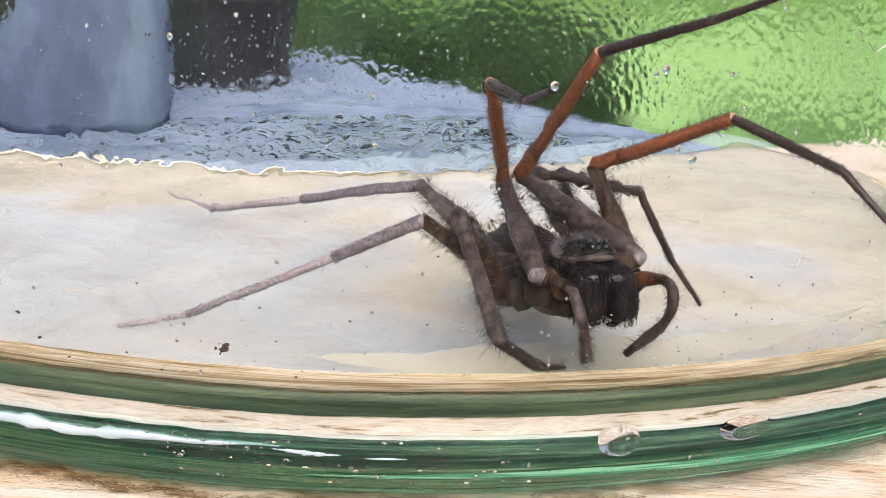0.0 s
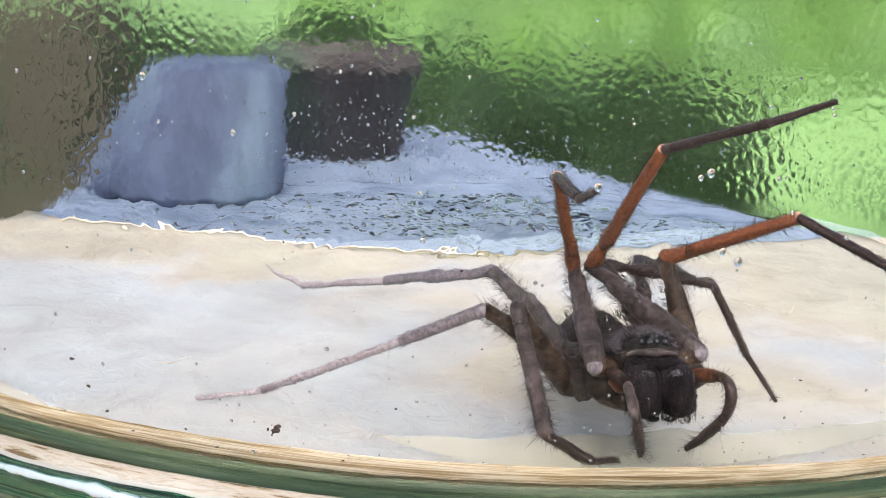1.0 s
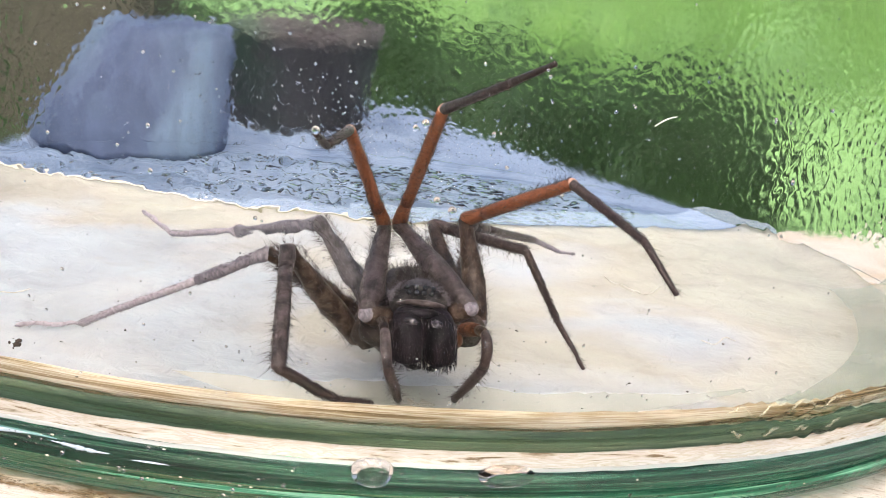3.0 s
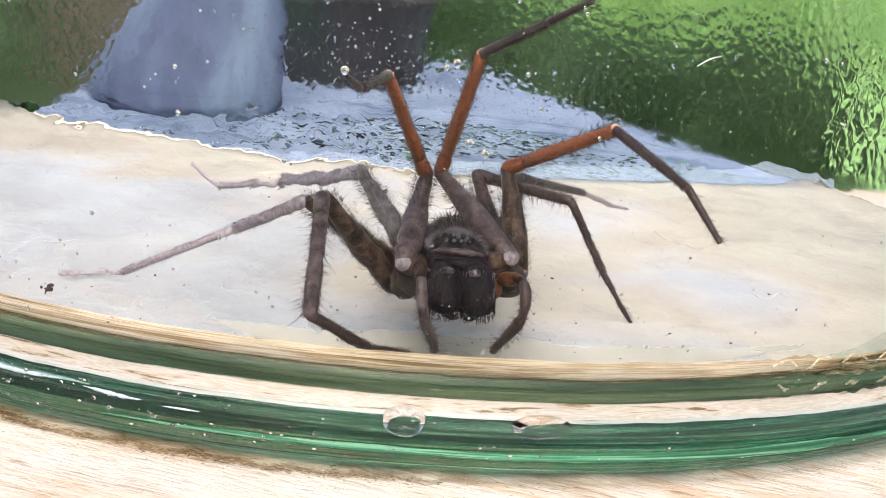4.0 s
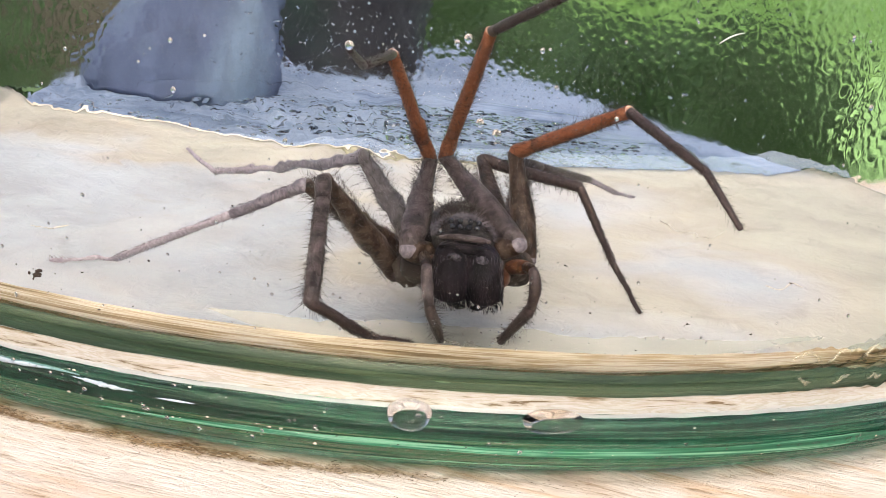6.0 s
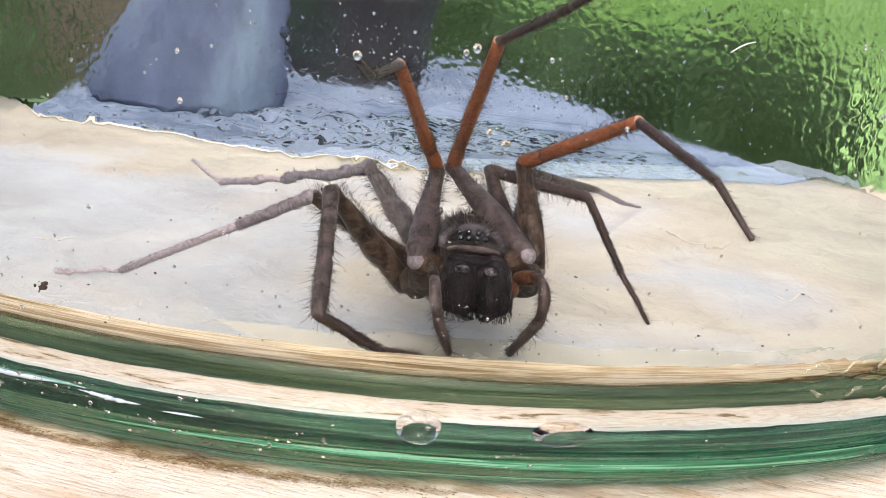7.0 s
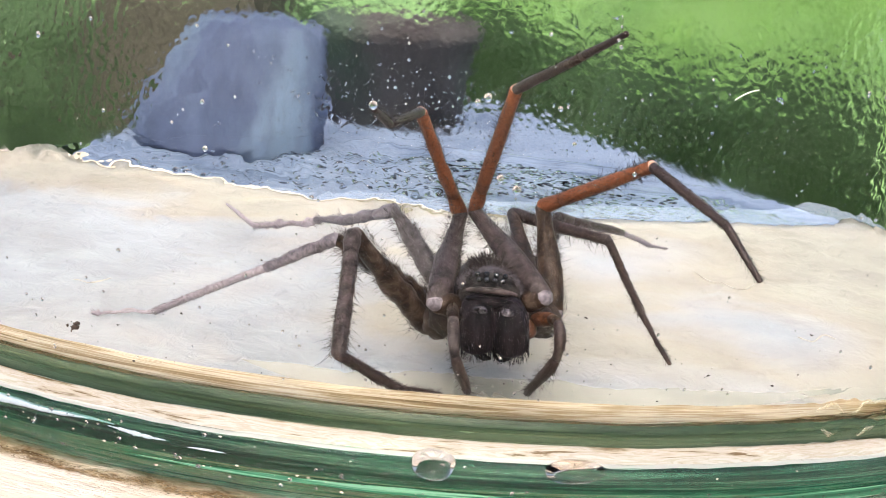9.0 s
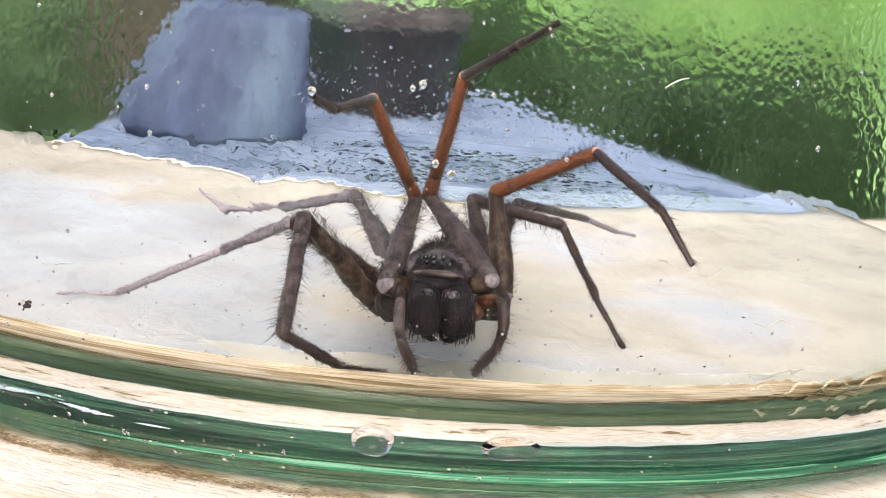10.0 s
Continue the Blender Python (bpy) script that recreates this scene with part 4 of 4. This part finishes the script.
    if not tone:
        part("joint", blob(a, (0.31 * w, 0.29 * w, 0.31 * w), sub=2, lumps=0.08), M_JOINT, ob, "pinkish joint")
    part("hairs", hairs([(b, k, 0.62 * w)] + ([] if ends else [(k, a, 0.36 * w)]), 900 if ends else 1500, 0.52 * MM, 0.0092 * MM, 0.22), M_HAIR, ob)
    part("hairs", hairs(([(k, a, 0.36 * w)] if ends else []) + [(a, t, 0.24 * w), (t, e, 0.17 * w)], 620, 0.28 * MM, 0.0085 * MM, 0.12, 0.3), M_KNOB if ends else M_HAIR, ob)
    part("down", hairs([(b, k, 0.66 * w), (k, a, 0.37 * w), (a, t, 0.24 * w)], 1100, 0.32 * MM, 0.016 * MM, 0, 1.0), M_KNOB if ends else M_DOWN, ob)
    return ob


leg((2.2, -39.4, 7.2), (2.6, -29.4, 9.7), (0.3, -35.3, 16.1), (-0.3, -45.0, 16.7), (-0.5, -49.7, 17.9), thigh=M_FEMUR_GREY)
leg((7.5, -38.9, 7.9), (3.4, -30.0, 10.1), (5.1, -37.7, 18.0), (7.7, -45.4, 20.4), (9.2, -48.6, 21.7), thigh=M_FEMUR_GREY)
leg((8.3, -35.6, 6.2), (7.2, -31.8, 11.1), (12.1, -38.2, 14.9), (14.9, -44.6, 13.6), (16.3, -46.6, 11.7))
leg((1.6, -35.2, 4.6), (-2.1, -40.3, 10.5), (-1.5, -47.6, 6.8), (1.0, -45.2, 4.6), (2.9, -42.7, 3.6), tone=M_FEMUR_GREY)
# Legs with ends set wear faded colours that paint in haze.
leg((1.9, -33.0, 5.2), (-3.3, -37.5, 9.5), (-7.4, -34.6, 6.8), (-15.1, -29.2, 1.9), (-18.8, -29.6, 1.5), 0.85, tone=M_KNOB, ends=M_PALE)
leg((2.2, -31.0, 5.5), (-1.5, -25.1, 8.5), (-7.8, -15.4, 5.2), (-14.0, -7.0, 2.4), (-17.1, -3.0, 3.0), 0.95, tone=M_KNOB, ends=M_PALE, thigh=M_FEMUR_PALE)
leg((7.4, -33.0, 5.6), (5.7, -22.9, 8.7), (11.4, -27.5, 8.6), (13.9, -27.3, 4.3), (15.9, -27.8, 1.5), 0.95, tone=M_META)
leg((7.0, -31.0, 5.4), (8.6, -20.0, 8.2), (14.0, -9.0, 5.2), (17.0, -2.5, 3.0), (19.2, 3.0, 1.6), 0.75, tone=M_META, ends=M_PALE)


def palp(points, orange=False):
    """A short feeler of a root, a middle and a thicker hairy tip."""
    p = curve_points([mm(*q) for q in points], 6)
    n = len(p)
    a, b = n // 3, n * 2 // 3
    ob = part("palp", tube(p[:a + 1], [(0.27 if i < a else 0.24) * MM for i in range(a + 1)], 12), M_FEMUR, spider, "short hairy palp")
    part("palp_middle", tube(p[a:b + 1], [0.30 * MM - 0.05 * MM * abs(2 * i / (b - a) - 1) for i in range(b - a + 1)], 12), M_META if orange else M_FEMUR_GREY, ob, "" if orange else "grey middle")
    part("palp_tip", tube(p[b:], [(0.24, 0.27, 0.29, 0.29, 0.27, 0.24, 0.20, 0.13)[min(7, 8 * i // (n - b))] * MM for i in range(n - b)], 12), M_META, ob)
    if orange:
        part("palp_base", tube(p[:5], [0.30 * MM, 0.38 * MM, 0.40 * MM, 0.38 * MM, 0.30 * MM], 12), M_RUST, ob, "rust-brown base")
    part("hairs", hairs([(a, b, 0.26 * MM) for a, b in zip(p, p[1:])], 620, 0.42 * MM, 0.0095 * MM, 0.12), M_HAIR, ob)


body_hair = []
for sx in (-1, 1):
    body_hair += [(mm(5.08 + sx * 0.8, -40.5, 7.35), mm(5.2 + sx * 0.86, -41.0, 6.3), 0.85 * MM), (mm(5.2 + sx * 0.86, -41.0, 6.3), mm(5.25 + sx * 0.86, -40.85, 5.45), 0.85 * MM)]
part("hairs", hairs(body_hair, 900, 0.3 * MM, 0.012 * MM, 0, 0.5), M_HAIR_MID, spider)
part("down", hairs(body_hair, 1300, 0.42 * MM, 0.012 * MM, 0, 1.0), M_HAIR_MID, spider)
part("fringe", hairs([(mm(5.2 + sx * 0.8, -40.9, 5.8), mm(5.25 + sx * 0.8, -40.9, 5.1), 0.72 * MM) for sx in (-1, 1)], 900, 0.12 * MM, 0.016 * MM, 0.05, 0.7), M_HAIR_MID, spider, "dark fringe under the jaws")
part("down", hairs([(mm(4.65, -33, 6.9), mm(4.8, -39.2, 8.0), 1.25 * MM)], 1800, 0.4 * MM, 0.016 * MM, 0, 0.8), M_DOWN, spider)
bm = coat((4.8, -38.3, 7.7), (1.6, 2.15, 1.2), (0.03, -1, 0.14), 3400, 0.34 * MM, 0.012 * MM, 0.42)
part("pale_hairs", bm, M_KNOB, spider, "pale grey hairs on the carapace")
part("pale_hairs", coat((4.65, -35.4, 6.3), (2.6, 3.1, 1.4), (0.03, -1, 0.1), 1500, 0.40 * MM, 0.014 * MM), M_KNOB, spider, "pale grey hairs on the carapace")
part("hairs", hairs([(mm(4.65, -33, 7.2), mm(4.8, -39.6, 8.3), 1.3 * MM), (mm(4.4, -31, 5.2), mm(4.4, -24, 4.4), 2.0 * MM)], 2400, 0.6 * MM, 0.014 * MM), M_HAIR, spider)
# Pale hairs put the sheen into the jaws' colour.
part("sheen_hairs", hairs([(mm(5.08 + sx * 0.8, -40.5, 7.45), mm(5.2 + sx * 0.86, -41.0, 6.2), 0.87 * MM) for sx in (-1, 1)], 420, 0.34 * MM, 0.011 * MM, 0, 1.0), M_KNOB, spider, "pale lilac hairs painting a sheen on the jaws")
palp([(3.0, -39.6, 7.0), (3.2, -42.0, 7.2), (3.5, -43.4, 5.8), (4.2, -41.9, 3.6)])
palp([(7.2, -38.6, 6.6), (8.2, -41.5, 7.4), (8.3, -41.7, 5.7), (7.2, -39.3, 2.9)], True)

# ---- behind the table ----
pot = tagged(new("flower_pot"), "dark plastic pot on the low board", "pot")
bm = lathe([(0, -1.95), (10.6, -1.95), (11.8, 10.4), (12.5, 10.4), (12.7, 14.0), (11.6, 14.0), (10.2, 0), (0, 0)], 48)
bmesh.ops.translate(bm, verts=bm.verts[:], vec=mm(-13.6, 92, 0))
part("pot_body", bm, M_DARK, pot)
# Dark disk added so the pot's sky-lit inside stays dark.
bm = lathe([(0, 12.2), (6, 12.6), (10.4, 12.1), (11.3, 11.4), (11.3, 10.4), (0, 10.4)], 40, wobble=0.3)
bmesh.ops.translate(bm, verts=bm.verts[:], vec=mm(-13.6, 92, 0))
part("soil", bm, M_SPECK, pot, "dark disk added to darken the pot's opening")
# Solid shape added for a bluish reflection, placed to fit the camera's view.
blur_shape = tagged(new("blue_blur"), "slate blue tapered shape added for a bluish reflection, on the low board", "tub")
bm = lathe([(0, -1.95), (12.0, -1.95), (12.3, -1.0), (12.1, 1.5), (11.4, 4.0), (10.6, 6.5), (9.8, 9.0), (9.0, 11.6), (8.5, 13.0), (7.6, 13.8), (6.0, 14.2), (0, 14.3)], 48)
for v in bm.verts:
    v.co.x += mm(3.6, 0, 0)[0] * max(0.0, min(1.0, (v.co.z / MM - 1.0) / 12.0))
bmesh.ops.translate(bm, verts=bm.verts[:], vec=mm(-31.5, 57, 0))
part("blur_body", bm, M_BLUR, blur_shape)


def shrub(x, y, tall, wide, mat, seed, label):
    """A leafy bush: a short trunk with limbs and many small leaves in uneven clumps."""
    r = random.Random(seed)
    ob = tagged(new("shrub"), label, "shrub", "shrubs behind the table")
    ob.location = (x, y, -0.74)
    bm = tube([(0, 0, 0), (0.02, 0, tall * 0.4), (0, 0.02, tall * 0.8)], [0.02, 0.015, 0.006], 8)
    for i in range(5):
        a = r.uniform(0, 6.28)
        tube([(0, 0, tall * 0.3), (wide * 0.3 * math.cos(a), wide * 0.3 * math.sin(a), tall * 0.6), (wide * 0.45 * math.cos(a), wide * 0.45 * math.sin(a), tall * 0.8)], [0.012, 0.008, 0.003], 6, bm)
    part("trunk", bm, M_BARK, ob)
    bm = bmesh.new()
    for c in range(170):
        a, q, h = r.uniform(0, 6.28), r.random() ** 0.5, r.uniform(0.08, 1)
        cw = wide * 0.5 * q * (1 - 0.35 * h)
        cx, cy, cz = cw * math.cos(a), cw * math.sin(a), tall * h
        for l in range(40):
            p = Vector((cx + r.gauss(0, 0.045), cy + r.gauss(0, 0.045), max(0.02, cz + r.gauss(0, 0.04))))
            d = Vector((r.gauss(0, 1), r.gauss(0, 1), r.gauss(0.2, 0.6))).normalized()
            s = d.orthogonal().normalized()
            ln = r.uniform(0.045, 0.085)
            vs = [bm.verts.new(p), bm.verts.new(p + d * ln * 0.5 + s * ln * 0.3), bm.verts.new(p + d * ln), bm.verts.new(p + d * ln * 0.5 - s * ln * 0.3)]
            bm.faces.new(vs)
    part("crown", bm, mat, ob, smooth=False)
    return ob


for x, y, tall, wide, mat, seed, label in (
    (0.32, 2.2, 0.50, 0.42, M_LEAF_DARK, 3, "dark leafy shrub on the lawn"),
    (0.55, 2.25, 0.52, 0.36, M_LEAF_DARK, 6, "dark leafy shrub on the lawn"),
    (-0.07, 2.5, 0.58, 0.32, M_LEAF_DARK, 4, "tall dark leafy shrub on the lawn"),
    (0.12, 2.4, 0.49, 0.34, M_LEAF_DARK, 9, "dark leafy shrub on the lawn"),
    (-1.08, 2.4, 0.58, 0.62, M_LEAF, 1, "leafy green shrub on the lawn"),
    (-0.48, 3.0, 0.52, 0.6, M_LEAF_DARK, 2, "dark leafy shrub on the lawn")):
    shrub(x, y, tall, wide, mat, seed, label)


# Slatted box added where only an unidentified brown shape shows.
bin_thing = tagged(new("brown_box"), "dark brown slatted box added for an unknown brown shape", "compost bin")
for k in range(6):
    for x, y, sx, sy in ((-0.68, 2.30, 0.32, 0.02), (-0.68, 2.70, 0.32, 0.02), (-0.83, 2.50, 0.02, 0.38), (-0.53, 2.50, 0.02, 0.38)):
        bm = bmesh.new()
        bmesh.ops.create_cube(bm, size=1.0, matrix=Matrix.Translation((x, y, -0.68 + 0.115 * k)) @ Matrix.Diagonal((sx, sy, 0.10, 1)))
        part("slat", bm, M_BIN, bin_thing, smooth=False)
for x in (-0.82, -0.54):
    for y in (2.32, 2.68):
        bm = bmesh.new()
        bmesh.ops.create_cube(bm, size=1.0, matrix=Matrix.Translation((x, y, -0.39)) @ Matrix.Diagonal((0.04, 0.04, 0.70, 1)))
        part("post", bm, M_BIN, bin_thing, smooth=False)


def hedge():
    """A tall hedge along the lawn, its leaves in uneven clumps; the unseen top is added to shape reflections."""
    r = random.Random(11)
    bm = bmesh.new()
    for c in range(420):
        cx, cz = r.uniform(-0.4, 9.0), r.uniform(0.0, 3.3) * r.uniform(0.75, 1.0)
        cy = 9.5 + r.uniform(0, 0.8)
        for l in range(14):
            p = Vector((cx + r.gauss(0, 0.18), cy + r.gauss(0, 0.15), max(-0.73, cz - 0.74 + r.gauss(0, 0.16))))
            d = Vector((r.gauss(0, 1), r.gauss(0, 1), r.gauss(0, 1))).normalized()
            q = d.orthogonal().normalized()
            ln = r.uniform(0.16, 0.3)
            bm.faces.new([bm.verts.new(p), bm.verts.new(p + d * ln * 0.5 + q * ln * 0.3), bm.verts.new(p + d * ln), bm.verts.new(p + d * ln * 0.5 - q * ln * 0.3)])
    return tagged(part("hedge", bm, M_LIME, smooth=False), "green hedge across the lawn, its unseen top added to shape reflections", "hedge", kind="stuff")


hedge()


# ---- water, grit and specks on the glass ----
def dome(bm, at, out, wide, tall, thick, seed=0.0):
    """A lens of water sitting on a surface at a point, with its back towards out."""
    out = Vector(out).normalized()
    up = Vector((0, 0, 1)) if abs(out.z) < 0.9 else Vector((0, 1, 0))
    side = up.cross(out).normalized()
    up = out.cross(side)
    n, rings = (12, 4) if wide < 0.0005 else (28, 9)
    rows = []
    for j in range(rings):
        q = math.cos(j / rings * math.pi / 2)
        h = math.sin(j / rings * math.pi / 2)
        row = []
        for k in range(n):
            a = 2 * math.pi * k / n
            w = 1 + 0.14 * noise.noise(Vector((math.cos(a) + seed, math.sin(a), seed)))
            sag = 1.0 if math.sin(a) > 0 else 1.12
            row.append(bm.verts.new(Vector(at) + side * math.cos(a) * wide * q * w + up * math.sin(a) * tall * q * w * sag + out * thick * h))
        rows.append(row)
    for p, q in zip(rows, rows[1:]):
        for k in range(n):
            bm.faces.new((p[k], p[(k + 1) % n], q[(k + 1) % n], q[k]))
    bm.faces.new(rows[0][::-1])
    top = bm.verts.new(Vector(at) + out * thick)
    for k in range(n):
        bm.faces.new((rows[-1][k], rows[-1][(k + 1) % n], top))
    return bm


def on_wall(x, z, radius=50.02):
    y = -math.sqrt(radius * radius - x * x)
    return mm(x, y, z), Vector((x, y, 0)).normalized()


for x, z, w, h, d in ((3.2, 3.35, 0.95, 0.72, 0.42), (9.2, 3.35, 1.3, 0.55, 0.26)):
    p, o = on_wall(x, z, 50.41)
    tagged(part("water_drop", dome(bmesh.new(), p, o, w * MM, h * MM, d * MM, x), M_WATER), "large clear water drop on the green heel", "water drop", "water drops on the jar")
for x, z, w in ((4.0, 18.8, 0.22), (-7.5, 17.5, 0.13), (-7.3, 15.6, 0.15), (3.6, 18.6, 0.16), (-15.0, 19.4, 0.16), (-18.8, 21.4, 0.20), (21.2, 17.2, 0.16), (6.9, 18.6, 0.13), (4.8, 15.6, 0.2), (5.5, 15.2, 0.24), (-14.0, 5.9, 0.12), (-5.3, 10.5, 0.10), (-0.5, 18.1, 0.22)):
    p, o = on_wall(x, z, 50.0)
    tagged(part("water_drop", dome(bmesh.new(), p, o, w * 0.75 * MM, w * 0.85 * MM, w * 0.3 * MM, x), M_WATER), "small clear water drop on the jar's wall", "water drop", "water drops on the jar")
r = random.Random(5)
bm = bmesh.new()
for i in range(230):
    p, o = on_wall(r.uniform(-26, 30), 6.5 + 19 * r.random() ** 0.8, 50.0)
    w = 0.03 + 0.07 * r.random() ** 3
    dome(bm, p, o, w * MM, w * MM, w * 0.6 * MM, i)
for i in range(90):
    p, o = on_wall(r.gauss(4, 9), 6.2 + 3.5 * r.random() ** 1.5, 50.0)
    w = 0.025 + 0.05 * r.random() ** 3
    dome(bm, p, o, w * MM, w * MM, w * 0.6 * MM, i)
tagged(part("wall_droplets", bm, M_WATER), "fine droplets on the jar's wall", "droplets", kind="stuff")
bm = bmesh.new()
for i in range(2600):
    x, y = r.gauss(8, 17), r.uniform(13, 43)
    if math.hypot(x, y) > 42 or noise.noise(Vector((x * 0.08, y * 0.10, 4))) < -0.22:
        continue
    w = 0.09 + 0.34 * r.random() ** 2.2
    if y < film_edge(x) + 0.8:
        continue
    dome(bm, mm(x, y, 1.15), (0, 0, 1), w * MM, w * MM, w * 0.4 * MM, i)
tagged(part("floor_droplets", bm, M_WATER), "condensation droplets on the jar's floor", "droplets", kind="stuff")

bm = bmesh.new()
for i in range(820):
    a = radians(90 - (r.uniform(-38, 52) if i < 90 else r.gauss(12, 17) if i < 430 else r.gauss(-8, 15)))
    w = (0.05 + 0.17 * r.random() ** 2.5) if i < 90 else 0.04 + 0.10 * r.random() ** 2.5
    dome(bm, mm(47.55 * math.cos(a), 47.55 * math.sin(a), (6.6 + 12 * r.random() ** 1.5) if i < 90 else 1.9 + (6.5 if i < 430 else 9.5) * r.random() ** 1.4), (-math.cos(a), -math.sin(a), 0), w * MM, w * MM, w * 0.2 * MM, i)
tagged(part("back_droplets", bm, M_WATER), "condensation droplets on the far wall of the jar", "droplets", kind="stuff")

# Besides real droplets, pale specks paint sparkle onto the heel.
bm, glint_bm = bmesh.new(), bmesh.new()
for i in range(420):
    x, z = r.gauss(-6, 11), r.uniform(1.5, 3.4)
    if abs(x) > 30 or noise.noise(Vector((x * 0.3, z * 0.9, 8))) < -0.1:
        continue
    p, o = on_wall(x, z, 50.42)
    w = 0.028 + 0.085 * r.random() ** 3
    if i % 3:
        dome(bm, p, o, w * MM, w * 0.8 * MM, w * 0.5 * MM, i)
    else:
        dome(glint_bm, p, o, w * 0.8 * MM, w * 0.4 * MM, w * 0.2 * MM, i)
tagged(part("heel_droplets", bm, M_WATER), "fine droplets on the green heel", "droplets", kind="stuff")
tagged(part("glint_specks", glint_bm, M_BORDER), "pale specks painting glints on the green heel", "specks", kind="stuff")


def speck(x, z, size, label="dark speck of dirt on the glass"):
    p, o = on_wall(x, z, 49.85)
    bm = blob(p, (size * MM, size * 0.7 * MM, size * 0.6 * MM), sub=2, lumps=0.9, seed=x)
    for i in range(9):
        q = size * r.uniform(0.12, 0.5) * MM
        blob(p + mm(r.gauss(0, 0.75), 0, r.gauss(0, 0.45)) * size, (q * r.uniform(0.7, 1.5), q, q), sub=1, lumps=0.6, seed=i + x, bm=bm)
    tagged(part("dirt_speck", bm, M_SPECK), label, "speck", "specks on the glass")


speck(-13.1, 6.9, 0.20, "clump of dark dirt on the glass")
for x, z, q in ((-22.3, 8.7, 0.09), (-8.1, 8.4, 0.05), (-4.7, 11.2, 0.04), (-11.0, 7.4, 0.035), (8.9, 10.0, 0.05), (10.2, 8.0, 0.04), (-22.7, 6.2, 0.06), (14.5, 7.6, 0.05), (-17.0, 6.4, 0.05), (5.8, 6.9, 0.04), (6.6, 7.3, 0.035), (3.8, 7.0, 0.04), (7.4, 6.8, 0.03), (-20.6, 6.6, 0.07), (-19.4, 5.9, 0.05), (-21.5, 7.6, 0.08), (-15.6, 5.8, 0.06), (-10.2, 5.9, 0.05), (-8.7, 6.3, 0.035), (12.4, 6.4, 0.04), (17.5, 7.1, 0.05), (19.0, 9.4, 0.05)):
    speck(x, z, q)
p, o = on_wall(14.4, 19.7, 49.9)
fibre = tube(curve_points([p + mm(-0.45, 0, -0.28), p + mm(-0.15, 0, -0.05), p + mm(0.15, 0, 0.12), p + mm(0.5, 0.2, 0.2)], 4), [0.03 * MM] * 4 + [0.035 * MM] * 5 + [0.025 * MM] * 4, 6)
tagged(part("fibre", fibre, M_FIBRE), "pale fibre stuck to the glass", "fibre")

# grit gathered on the table along the heel
bm = bmesh.new()
for i in range(6600):
    line = i < 5200
    a = radians(r.uniform(-150, -84) if line else r.uniform(-140, -35))
    sway = 0.35 * noise.noise(Vector((a * 9, 0, 0))) + 0.2 * noise.noise(Vector((a * 31, 5, 0)))
    thin = 0.35 + 0.65 * min(1.0, max(0.0, (-1.45 - a) / 0.12))
    if line and r.random() > thin:
        continue
    q = 49.25 + sway + r.gauss(0, 0.30) if line else 47.9 + abs(r.gauss(0, 1.6))
    w = 0.012 + (0.045 if line else 0.025) * r.random() ** 2.5
    c = mm(q * math.cos(a), q * math.sin(a), 0.01)
    turn = (a + math.pi / 2 + r.gauss(0, 0.4)) if line else radians(-14) + r.gauss(0, 0.25)
    d, e = Vector((math.cos(turn), math.sin(turn), 0)), Vector((-math.sin(turn), math.cos(turn), 0))
    k = r.uniform(1.0, 2.6) if line else r.uniform(1.5, 5.0)
    low = [bm.verts.new(c + d * w * k * MM * i1 + e * w * MM * i2) for i1, i2 in ((-1, -0.6), (1, -0.4), (0.9, 0.7), (-0.8, 0.6))]
    top = bm.verts.new(c + (d * r.uniform(-0.5, 0.5) * w + e * r.uniform(-0.3, 0.3) * w) * MM + Vector((0, 0, w * (0.7 if line else 0.4) * MM)))
    for j in range(4):
        bm.faces.new((low[j], low[(j + 1) % 4], top))
tagged(part("grit", bm, M_DIRT, smooth=False), "brown grit along the jar's base on the table", "grit", kind="stuff")

# swollen, lifted wood grain against the heel
bm = bmesh.new()
rows = []
for i in range(421):
    a = radians(225 + 100 * i / 420)
    lift = max(0.0, 0.42 * noise.noise(Vector((a * 16, 3, 0))) + 0.22 * noise.noise(Vector((a * 55, 8, 0))) + 0.10)
    row = []
    for j in range(9):
        q = j / 8
        rr = 47.3 + 1.9 * q
        row.append(bm.verts.new(mm(rr * math.cos(a), rr * math.sin(a), 0.004 + lift * math.sin(math.pi * q) ** 0.8 * (1 - 0.35 * q) + 0.05 * noise.noise(Vector((a * 90, q * 5, 1))) * math.sin(math.pi * q))))
    rows.append(row)
for a, b in zip(rows, rows[1:]):
    for j in range(8):
        bm.faces.new((a[j], b[j], b[j + 1], a[j + 1]))
part("raised_grain", bm, M_WOOD, table, "swollen wood grain along the jar")
